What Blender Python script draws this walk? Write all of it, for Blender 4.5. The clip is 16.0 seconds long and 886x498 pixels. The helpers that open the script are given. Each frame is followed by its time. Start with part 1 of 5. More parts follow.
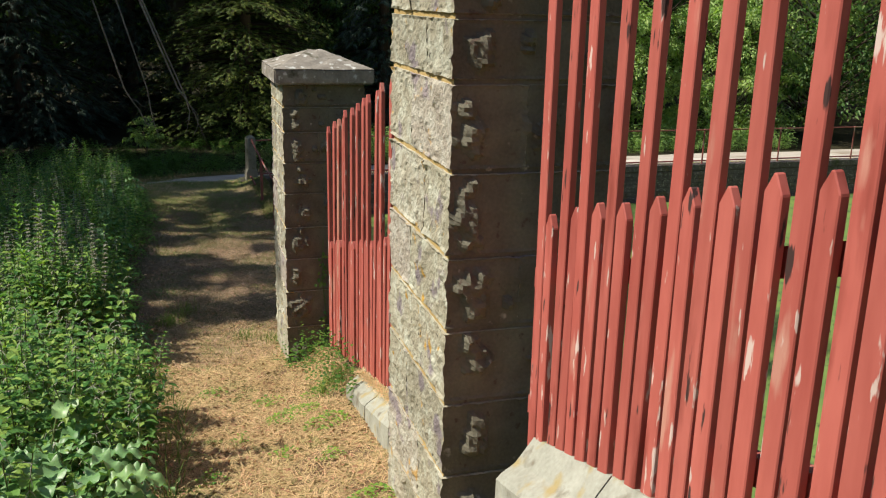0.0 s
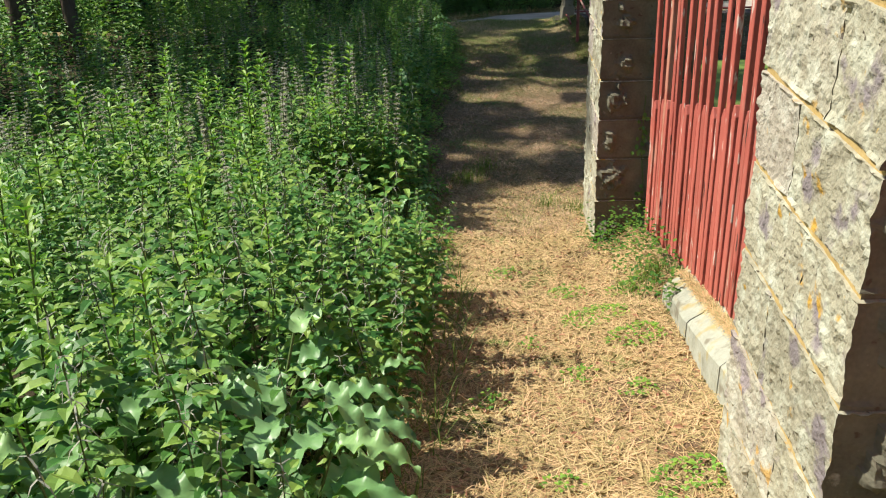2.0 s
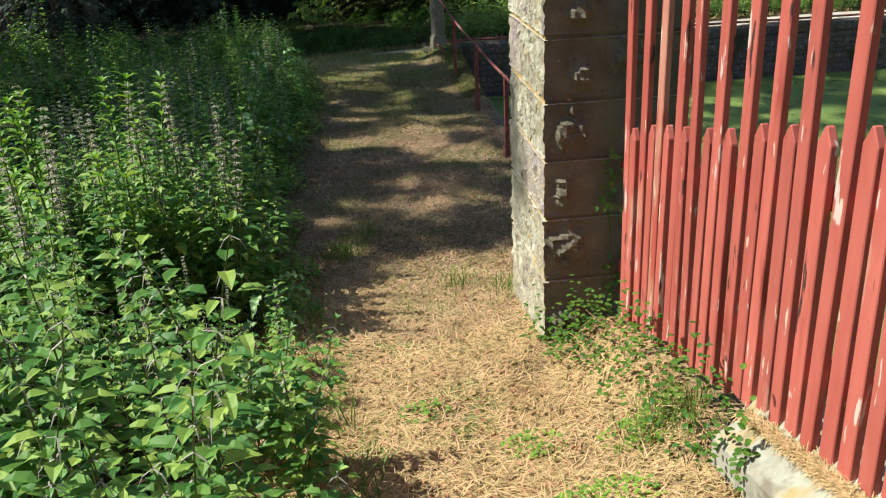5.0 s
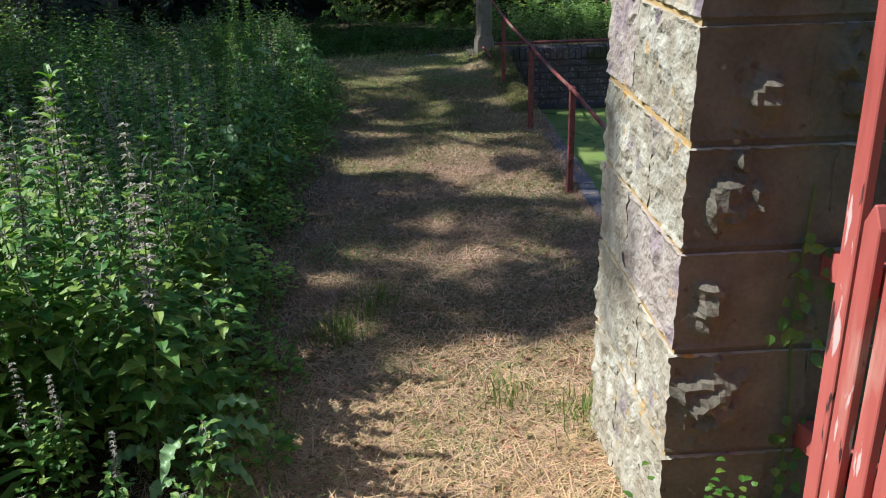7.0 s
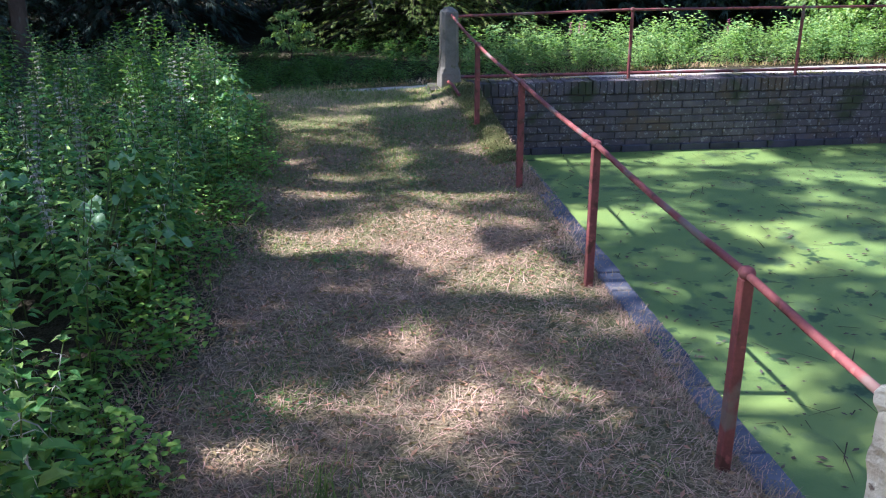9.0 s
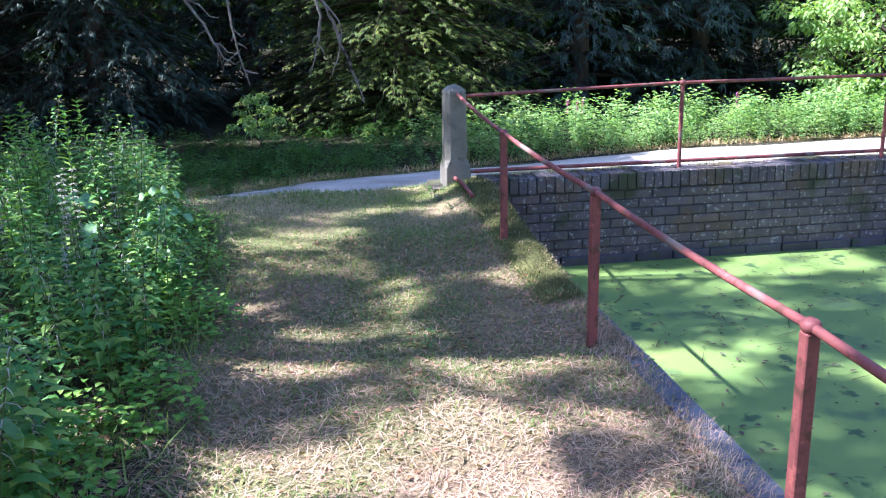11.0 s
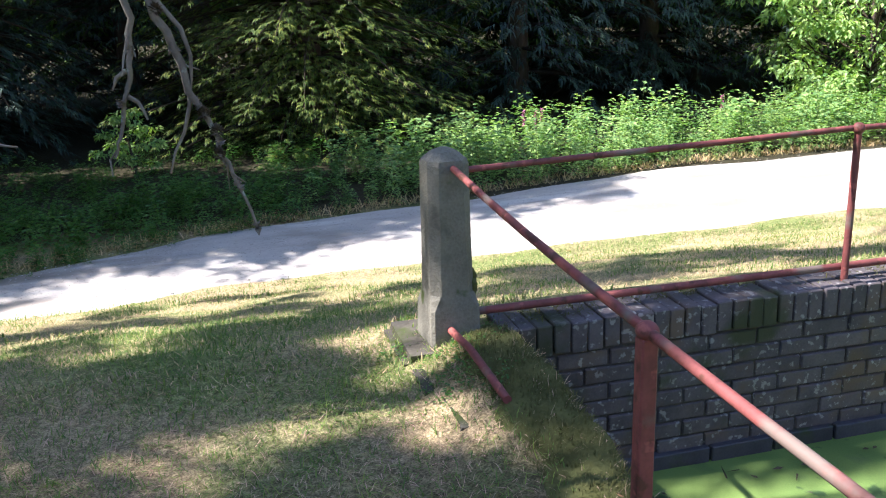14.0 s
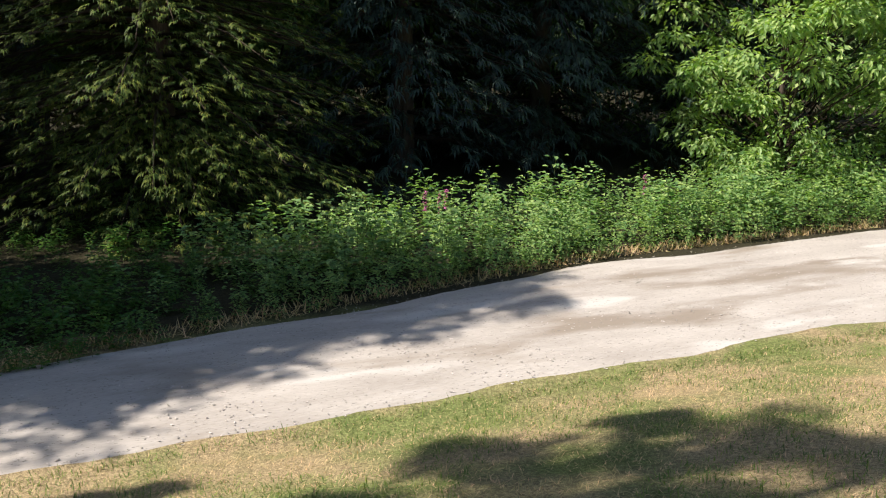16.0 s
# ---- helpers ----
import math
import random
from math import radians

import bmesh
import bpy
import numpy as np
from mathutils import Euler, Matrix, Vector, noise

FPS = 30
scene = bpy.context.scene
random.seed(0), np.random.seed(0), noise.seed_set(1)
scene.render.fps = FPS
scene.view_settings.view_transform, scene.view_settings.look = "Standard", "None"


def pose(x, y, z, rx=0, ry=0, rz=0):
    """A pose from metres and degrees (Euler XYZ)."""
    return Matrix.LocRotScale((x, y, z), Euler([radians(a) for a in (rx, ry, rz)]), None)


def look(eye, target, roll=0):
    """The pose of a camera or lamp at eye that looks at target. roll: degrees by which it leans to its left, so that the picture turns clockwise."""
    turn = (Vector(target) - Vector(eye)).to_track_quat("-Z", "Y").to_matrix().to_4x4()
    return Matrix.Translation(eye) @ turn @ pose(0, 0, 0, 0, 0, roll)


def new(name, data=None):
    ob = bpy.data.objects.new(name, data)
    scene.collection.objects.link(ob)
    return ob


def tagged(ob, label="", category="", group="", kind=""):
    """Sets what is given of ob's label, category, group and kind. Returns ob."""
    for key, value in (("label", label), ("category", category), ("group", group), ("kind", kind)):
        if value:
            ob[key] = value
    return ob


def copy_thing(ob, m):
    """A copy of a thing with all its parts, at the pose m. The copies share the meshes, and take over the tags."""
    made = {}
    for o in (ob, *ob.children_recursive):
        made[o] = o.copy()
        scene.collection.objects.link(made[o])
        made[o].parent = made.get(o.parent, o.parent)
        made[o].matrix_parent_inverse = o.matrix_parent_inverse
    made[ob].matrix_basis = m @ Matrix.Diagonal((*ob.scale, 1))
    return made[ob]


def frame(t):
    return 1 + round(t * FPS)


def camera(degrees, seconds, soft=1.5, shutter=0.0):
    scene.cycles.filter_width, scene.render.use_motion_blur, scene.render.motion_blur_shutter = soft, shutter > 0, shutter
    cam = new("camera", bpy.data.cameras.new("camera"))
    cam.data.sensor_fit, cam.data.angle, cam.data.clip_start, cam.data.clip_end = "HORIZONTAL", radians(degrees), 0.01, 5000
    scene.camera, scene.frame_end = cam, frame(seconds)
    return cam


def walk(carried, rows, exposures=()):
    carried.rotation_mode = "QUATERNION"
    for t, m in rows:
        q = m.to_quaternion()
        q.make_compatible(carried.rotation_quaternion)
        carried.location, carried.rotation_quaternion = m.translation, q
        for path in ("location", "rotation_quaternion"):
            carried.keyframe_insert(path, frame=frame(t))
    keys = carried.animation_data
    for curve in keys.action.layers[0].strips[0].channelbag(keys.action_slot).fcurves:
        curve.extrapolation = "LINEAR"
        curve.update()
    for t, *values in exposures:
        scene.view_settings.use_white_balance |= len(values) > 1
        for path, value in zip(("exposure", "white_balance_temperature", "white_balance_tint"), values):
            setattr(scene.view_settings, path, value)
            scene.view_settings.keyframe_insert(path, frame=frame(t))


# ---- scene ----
cam = camera(52.6, 16.0, soft=1.15)
METRES, EYE, TILT, LEAN, TURN = 15.0, 3.1, 0.0, 0.0, -17.0
ROWS = [
    (0.0, 0.0, 0.0, 0.0, 0.39, -15.55, -1.41),
    (0.5, 0.0012, 0.0217, -0.0005, 13.55, -17.65, -2.51),
    (1.0, -0.0042, 0.04, -0.0081, 16.83, -24.43, -1.54),
    (1.5, -0.007, 0.061, -0.0097, 18.54, -25.61, 1.05),
    (2.0, -0.0138, 0.0775, -0.0142, 19.95, -25.52, 2.02),
    (2.5, -0.0246, 0.0946, -0.0199, 18.61, -25.38, 2.74),
    (3.0, -0.0362, 0.1097, -0.0245, 15.3, -23.41, 2.55),
    (3.5, -0.0466, 0.123, -0.0309, 11.9, -23.33, 2.81),
    (4.0, -0.0533, 0.1478, -0.0384, 10.72, -22.5, 3.19),
    (6.5, -0.0792, 0.2903, -0.0749, 10.84, -23.59, 1.12),
    (7.0, -0.0879, 0.3194, -0.079, 13.33, -22.42, 1.27),
    (7.5, -0.0985, 0.3487, -0.0851, 13.62, -21.18, 1.7),
    (8.0, -0.1058, 0.378, -0.0893, 12.34, -20.48, 1.7),
    (8.5, -0.1128, 0.4068, -0.0935, 12.1, -21.41, -0.55),
    (9.0, -0.1228, 0.4327, -0.0977, 10.06, -20.54, 0.11),
    (9.5, -0.1304, 0.4615, -0.1004, 10.44, -18.46, 1.48),
    (10.0, -0.1423, 0.4925, -0.1062, 8.16, -16.65, 1.38),
    (12.5, -0.1886, 0.667, -0.1137, 8.05, -15.3, 1.08),
    (13.0, -0.1963, 0.7048, -0.1155, 5.57, -15.38, 1.85),
    (13.5, -0.2035, 0.7486, -0.1164, 7.11, -15.82, 1.56),
    (14.0, -0.2119, 0.7875, -0.1142, 2.11, -16.45, 1.8),
    (14.5, -0.2165, 0.8316, -0.1127, 2.93, -16.21, 1.55),
    (15.0, -0.2271, 0.8681, -0.1118, 1.31, -16.97, 0.56),
    (15.5, -0.2323, 0.9108, -0.112, 1.9, -13.93, -0.44),
    (16.0, -0.2371, 0.9491, -0.1127, -6.46, -13.24, -0.46),
]
EXPOSURES = [(0.0, 0.25, 6500, 10), (0.5, 0.28, 6500, 8), (1.2, 0.52, 6500, 6), (4.0, 0.6, 6500, 6), (7.0, 0.52, 5700, 16), (8.0, 1.28, 5400, 22), (8.5, 1.5, 5350, 23), (9.0, 1.48, 5250, 24), (10.0, 2.05, 5100, 25), (12.5, 2.15, 5150, 21), (13.5, 1.92, 5300, 19), (14.5, 1.4, 6100, 16), (15.1, 1.18, 6200, 15), (15.5, 0.92, 6300, 14), (16.0, 0.5, 6300, 14)]
walk(cam, [(t, pose(0, 0, EYE, TILT, LEAN, TURN) @ pose(METRES * x, METRES * y, METRES * z, 90 + pitch, roll, yaw)) for t, x, y, z, yaw, pitch, roll in ROWS], EXPOSURES)

# ---- light ----
SUN_FROM = Vector((-0.63, 0.09, 0.775)).normalized()
world = bpy.data.worlds.new("sky")
scene.world = world
world.use_nodes = True
wn = world.node_tree.nodes
sky = wn.new("ShaderNodeTexSky")
sky.sky_type, sky.sun_disc = "NISHITA", False
sky.sun_elevation = math.asin(SUN_FROM.z)
sky.sun_rotation = math.atan2(SUN_FROM.x, SUN_FROM.y)
world.node_tree.links.new(sky.outputs[0], wn["Background"].inputs[0])
wn["Background"].inputs[1].default_value = 0.095
sun = new("sun", bpy.data.lights.new("sun", "SUN"))
sun.data.energy, sun.data.angle, sun.data.color = 5.0, radians(0.53), (1.0, 0.93, 0.82)
sun.matrix_world = look(SUN_FROM * 60, (0, 0, 0))


# ---- materials ----
def surface(name, low, high, rough=0.8, scale=6.0, fine=60.0, bump=0.3, depth=0.01, spots=(), per="", spread=0.25, sheer=0.0, spec=0.4, stretch=(1, 1, 1), alt=None):
    """Two scales of noise between two colours, patches of further colours, a fine relief, and a spread of tone from piece to piece."""
    m = bpy.data.materials.new(name)
    m.use_nodes = True
    nt = m.node_tree
    n, ln = nt.nodes, nt.links.new
    bsdf, out = n["Principled BSDF"], n["Material Output"]
    geo = n.new("ShaderNodeNewGeometry")
    mapping = n.new("ShaderNodeMapping")
    mapping.inputs["Scale"].default_value = stretch
    ln(geo.outputs["Position"], mapping.inputs["Vector"])

    def noise_of(s, detail=4.0, seed=0.0):
        t = n.new("ShaderNodeTexNoise")
        t.noise_dimensions = "4D"
        t.inputs["Scale"].default_value, t.inputs["Detail"].default_value, t.inputs["W"].default_value = s, detail, seed
        ln(mapping.outputs[0], t.inputs["Vector"])
        return t.outputs["Fac"]

    def ramp(source, a, b):
        t = n.new("ShaderNodeMapRange")
        t.inputs["From Min"].default_value, t.inputs["From Max"].default_value = a, b
        ln(source, t.inputs["Value"])
        return t.outputs["Result"]

    def mixed(fac, a, b, kind="MIX"):
        t = n.new("ShaderNodeMix")
        t.data_type, t.blend_type = "RGBA", kind
        for socket, value in ((t.inputs[0], fac), (t.inputs[6], a), (t.inputs[7], b)):
            if isinstance(value, (int, float)):
                socket.default_value = value
            elif isinstance(value, tuple):
                socket.default_value = (*value, 1)
            else:
                ln(value, socket)
        return t.outputs[2]

    coarse, grain = noise_of(scale), noise_of(fine, 3.0, 3.0)
    both = n.new("ShaderNodeMath")
    both.operation = "MULTIPLY_ADD"
    ln(grain, both.inputs[0])
    both.inputs[1].default_value = 0.5
    ln(coarse, both.inputs[2])
    colour = mixed(ramp(both.outputs[0], 0.45, 1.0), low, high)
    for i, (tone, size, edge, soft) in enumerate(spots):
        colour = mixed(ramp(noise_of(size, 5.0, 7.0 + i * 3.7), edge, edge + soft), colour, tone)
    if alt:
        colour = mixed(ramp(n.new("ShaderNodeObjectInfo").outputs["Random"], 0.62, 1.3), colour, alt)
    if per:
        if per == "object":
            chance = n.new("ShaderNodeObjectInfo").outputs["Random"]
        else:
            chance = geo.outputs["Random Per Island"]
        hsv = n.new("ShaderNodeHueSaturation")
        t = n.new("ShaderNodeMapRange")
        t.inputs["To Min"].default_value, t.inputs["To Max"].default_value = 1 - spread, 1 + spread
        ln(chance, t.inputs["Value"])
        ln(t.outputs["Result"], hsv.inputs["Value"])
        t2 = n.new("ShaderNodeMapRange")
        t2.inputs["To Min"].default_value, t2.inputs["To Max"].default_value = (0.5, 0.5) if per == "object" else (0.5 + spread * 0.09, 0.5 - spread * 0.09)
        ln(chance, t2.inputs["Value"])
        ln(t2.outputs["Result"], hsv.inputs["Hue"])
        ln(colour, hsv.inputs["Color"])
        colour = hsv.outputs["Color"]
    ln(colour, bsdf.inputs["Base Color"])
    bsdf.inputs["Roughness"].default_value = rough
    bsdf.inputs["Specular IOR Level"].default_value = spec
    if bump:
        b = n.new("ShaderNodeBump")
        b.inputs["Strength"].default_value, b.inputs["Distance"].default_value = bump, depth
        ln(both.outputs[0], b.inputs["Height"])
        ln(b.outputs[0], bsdf.inputs["Normal"])
    if sheer:
        t = n.new("ShaderNodeBsdfTranslucent")
        bright = mixed(1.0, colour, (1.25, 1.45, 0.45), "MULTIPLY")
        ln(bright, t.inputs["Color"])
        mix = n.new("ShaderNodeMixShader")
        mix.inputs[0].default_value = sheer
        ln(bsdf.outputs[0], mix.inputs[1])
        ln(t.outputs[0], mix.inputs[2])
        ln(mix.outputs[0], out.inputs["Surface"])
    return m


STONE = surface("weathered_sandstone", (0.27, 0.245, 0.17), (0.43, 0.40, 0.295), 0.92, 9, 75, 1.0, 0.016,
                (((0.52, 0.52, 0.41), 13, 0.46, 0.22), ((0.25, 0.215, 0.215), 7, 0.57, 0.07), ((0.50, 0.30, 0.06), 13, 0.64, 0.06), ((0.09, 0.075, 0.055), 42, 0.655, 0.04)), "object", 0.17, spec=0.12, alt=(0.30, 0.245, 0.235))
# Brown stone with little lichen, shade of the sunless side put into its tone
SHADESTONE = surface("bare_sandstone_shade_side", (0.096, 0.091, 0.066), (0.188, 0.174, 0.125), 0.92, 8, 80, 0.9, 0.010,
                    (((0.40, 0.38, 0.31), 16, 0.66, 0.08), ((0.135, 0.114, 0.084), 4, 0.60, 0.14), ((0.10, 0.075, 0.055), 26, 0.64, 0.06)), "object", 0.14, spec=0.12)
MORTAR = surface("ochre_mortar", (0.38, 0.25, 0.085), (0.52, 0.39, 0.18), 0.95, 9, 90, 0.6, 0.01, spec=0.1)
CAP = surface("mossy_capstone", (0.17, 0.15, 0.12), (0.34, 0.31, 0.26), 0.95, 8, 60, 0.7, 0.012, (((0.55, 0.55, 0.50), 16, 0.58, 0.06), ((0.07, 0.07, 0.04), 9, 0.58, 0.1)), spec=0.1)
RED = surface("weathered_red_paint", (0.335, 0.074, 0.057), (0.51, 0.145, 0.112), 0.6, 5, 34, 0.35, 0.004,
              (((0.27, 0.06, 0.045), 8, 0.58, 0.10), ((0.50, 0.24, 0.18), 13, 0.62, 0.08), ((0.58, 0.46, 0.40), 34, 0.635, 0.03), ((0.06, 0.034, 0.03), 26, 0.645, 0.03)), "object", 0.12, spec=0.2, stretch=(1, 1, 0.2))
BAREWOOD = surface("flaking_pink_paint", (0.33, 0.12, 0.085), (0.44, 0.21, 0.15), 0.8, 9, 50, 0.4, 0.004, (((0.34, 0.07, 0.05), 14, 0.50, 0.08), ((0.5, 0.42, 0.33), 24, 0.6, 0.04)), "object", 0.15, spec=0.2, stretch=(1, 1, 0.2))
IRON = surface("red_oxide_iron", (0.15, 0.048, 0.042), (0.29, 0.085, 0.072), 0.6, 12, 90, 0.3, 0.003, (((0.12, 0.045, 0.03), 18, 0.56, 0.08), ((0.36, 0.11, 0.085), 25, 0.60, 0.06), ((0.20, 0.145, 0.115), 5, 0.55, 0.08)), spec=0.35)
KERB = surface("limewashed_kerb_stone", (0.27, 0.27, 0.215), (0.44, 0.445, 0.37), 0.9, 8, 60, 0.6, 0.01, (((0.38, 0.31, 0.15), 9, 0.55, 0.12), ((0.22, 0.20, 0.15), 9, 0.58, 0.08)), "object", 0.1, spec=0.15)
OLDCONCRETE = surface("mossy_dark_concrete", (0.065, 0.058, 0.044), (0.145, 0.128, 0.098), 0.95, 9, 80, 0.8, 0.01, (((0.07, 0.085, 0.028), 6, 0.54, 0.1),), spec=0.1)
CONCRETE = surface("aged_concrete", (0.145, 0.134, 0.102), (0.28, 0.257, 0.198), 0.92, 7, 95, 1.0, 0.010, (((0.13, 0.12, 0.09), 9, 0.56, 0.1), ((0.08, 0.10, 0.03), 7, 0.66, 0.06)), spec=0.15)
BRICK = surface("blue_engineering_brick", (0.070, 0.060, 0.062), (0.145, 0.120, 0.118), 0.75, 10, 90, 0.6, 0.006, (((0.13, 0.092, 0.066), 3.5, 0.53, 0.1), ((0.27, 0.25, 0.23), 36, 0.585, 0.05), ((0.055, 0.06, 0.03), 2.6, 0.58, 0.08)), "object", 0.17, spec=0.3)
BRICKREST = surface("blue_engineering_brick_far", (0.070, 0.060, 0.062), (0.145, 0.120, 0.118), 0.75, 10, 90, 0.6, 0.006, (((0.13, 0.092, 0.066), 3.5, 0.53, 0.1), ((0.27, 0.25, 0.23), 36, 0.585, 0.05), ((0.055, 0.06, 0.03), 2.6, 0.58, 0.08)), "island", 0.17, spec=0.3)
PLINTH = surface("wet_dark_brick", (0.035, 0.034, 0.042), (0.08, 0.075, 0.085), 0.55, 9, 90, 0.5, 0.005, (((0.05, 0.065, 0.03), 5, 0.58, 0.08),), "object", 0.2, spec=0.4)
JOINT = surface("grey_lime_joint", (0.055, 0.048, 0.044), (0.115, 0.10, 0.09), 0.95, 14, 90, 0.4, 0.004, spec=0.1)
ROADM = surface("pale_gravel_track", (0.36, 0.318, 0.272), (0.57, 0.52, 0.455), 0.95, 2.6, 55, 0.6, 0.014, (((0.31, 0.26, 0.205), 1.8, 0.54, 0.12), ((0.60, 0.56, 0.50), 2.4, 0.57, 0.10), ((0.24, 0.22, 0.19), 80, 0.62, 0.04)), spec=0.1, stretch=(0.3, 1, 1))
WEED = surface("duckweed", (0.105, 0.175, 0.045), (0.185, 0.265, 0.065), 0.6, 1.6, 150, 0.6, 0.005, (((0.21, 0.28, 0.065), 0.9, 0.52, 0.15), ((0.09, 0.14, 0.05), 3.1, 0.56, 0.10), ((0.045, 0.085, 0.03), 7, 0.61, 0.05)), spec=0.3)
NETTLE = surface("nettle_leaf", (0.072, 0.165, 0.030), (0.175, 0.335, 0.068), 0.5, 3, 40, 0.2, 0.003, (), "island", 0.45, sheer=0.22, spec=0.32)
LUSH = surface("lush_leaf", (0.13, 0.26, 0.035), (0.21, 0.38, 0.06), 0.48, 3, 40, 0.2, 0.003, (), "island", 0.3, sheer=0.3, spec=0.4)
BROAD = surface("dock_leaf", (0.15, 0.30, 0.10), (0.25, 0.42, 0.17), 0.42, 8, 40, 0.4, 0.006, (), "island", 0.2, sheer=0.22, spec=0.5)
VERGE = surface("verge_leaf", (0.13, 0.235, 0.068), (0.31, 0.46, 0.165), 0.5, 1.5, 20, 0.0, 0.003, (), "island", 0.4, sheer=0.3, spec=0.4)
EDGING = surface("smooth_blue_brick", (0.062, 0.066, 0.084), (0.125, 0.132, 0.158), 0.6, 8, 70, 0.3, 0.004, (((0.30, 0.27, 0.19), 6, 0.60, 0.08),), "object", 0.12, spec=0.35)
GRIT = surface("gravel_stone", (0.34, 0.305, 0.26), (0.56, 0.52, 0.46), 0.9, 9, 60, 0.0, 0.003, (), "island", 0.4, spec=0.15)
SEED = surface("nettle_catkin", (0.25, 0.245, 0.20), (0.43, 0.42, 0.36), 0.8, 9, 60, 0.0, 0.003, (), "island", 0.3, sheer=0.2, spec=0.2)
STEM = surface("green_stem", (0.06, 0.10, 0.025), (0.11, 0.15, 0.045), 0.6, 6, 40, 0.0, spec=0.3)
STRAW = surface("dry_straw", (0.38, 0.27, 0.12), (0.68, 0.52, 0.28), 0.75, 4, 50, 0.0, 0.003, (), "island", 0.32, sheer=0.1, spec=0.25)
HAY = surface("grey_hay", (0.25, 0.172, 0.105), (0.56, 0.42, 0.275), 0.8, 4, 50, 0.0, 0.003, (), "island", 0.5, sheer=0.1, spec=0.2)
GRASS = surface("short_grass", (0.10, 0.17, 0.035), (0.19, 0.26, 0.06), 0.6, 2, 50, 0.0, 0.003, (), "island", 0.35, sheer=0.25, spec=0.3)
LITTER = surface("dead_leaf", (0.16, 0.095, 0.045), (0.42, 0.30, 0.15), 0.85, 4, 50, 0.0, 0.003, (), "island", 0.5, sheer=0.1, spec=0.2)
BARK = surface("rough_bark", (0.06, 0.045, 0.032), (0.14, 0.11, 0.085), 0.95, 8, 40, 0.8, 0.03, (((0.16, 0.17, 0.13), 9, 0.6, 0.08),), spec=0.1, stretch=(1, 1, 0.3))
# Darker copy of the bark, shade inside the crowns put into its colour
LIMB = surface("shaded_brown_limb", (0.035, 0.026, 0.018), (0.075, 0.058, 0.042), 0.95, 8, 40, 0.5, 0.01, spec=0.1)
DEADWOOD = surface("lichened_dead_wood", (0.125, 0.10, 0.08), (0.29, 0.25, 0.205), 0.95, 14, 80, 0.6, 0.006, (((0.34, 0.36, 0.30), 30, 0.60, 0.06),), spec=0.1)
NEEDLE = surface("conifer_spray", (0.040, 0.080, 0.015), (0.16, 0.21, 0.034), 0.6, 1.2, 20, 0.0, 0.003, (), "island", 0.45, sheer=0.22, spec=0.3)
SPRUCE = surface("blue_spruce_spray", (0.030, 0.056, 0.038), (0.070, 0.108, 0.076), 0.6, 1.2, 20, 0.0, 0.003, (), "island", 0.45, sheer=0.12, spec=0.3)
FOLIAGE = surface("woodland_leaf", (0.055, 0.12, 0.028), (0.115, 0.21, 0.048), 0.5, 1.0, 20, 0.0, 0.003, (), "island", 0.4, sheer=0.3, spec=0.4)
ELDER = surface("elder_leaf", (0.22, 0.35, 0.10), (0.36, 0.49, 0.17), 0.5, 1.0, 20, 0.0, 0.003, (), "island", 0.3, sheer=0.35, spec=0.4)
PINK = surface("willowherb_flower", (0.40, 0.10, 0.22), (0.55, 0.2, 0.34), 0.7, 9, 40, 0.0, spec=0.2)
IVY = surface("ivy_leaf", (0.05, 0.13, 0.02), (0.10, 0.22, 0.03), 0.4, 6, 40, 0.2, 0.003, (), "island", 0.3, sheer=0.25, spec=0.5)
MOSS = surface("cushion_moss", (0.068, 0.072, 0.024), (0.145, 0.142, 0.050), 0.95, 12, 90, 0.8, 0.012, (), spec=0.1)


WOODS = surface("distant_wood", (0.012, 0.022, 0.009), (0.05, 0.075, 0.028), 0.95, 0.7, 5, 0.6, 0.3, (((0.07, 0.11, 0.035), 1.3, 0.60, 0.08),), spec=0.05)


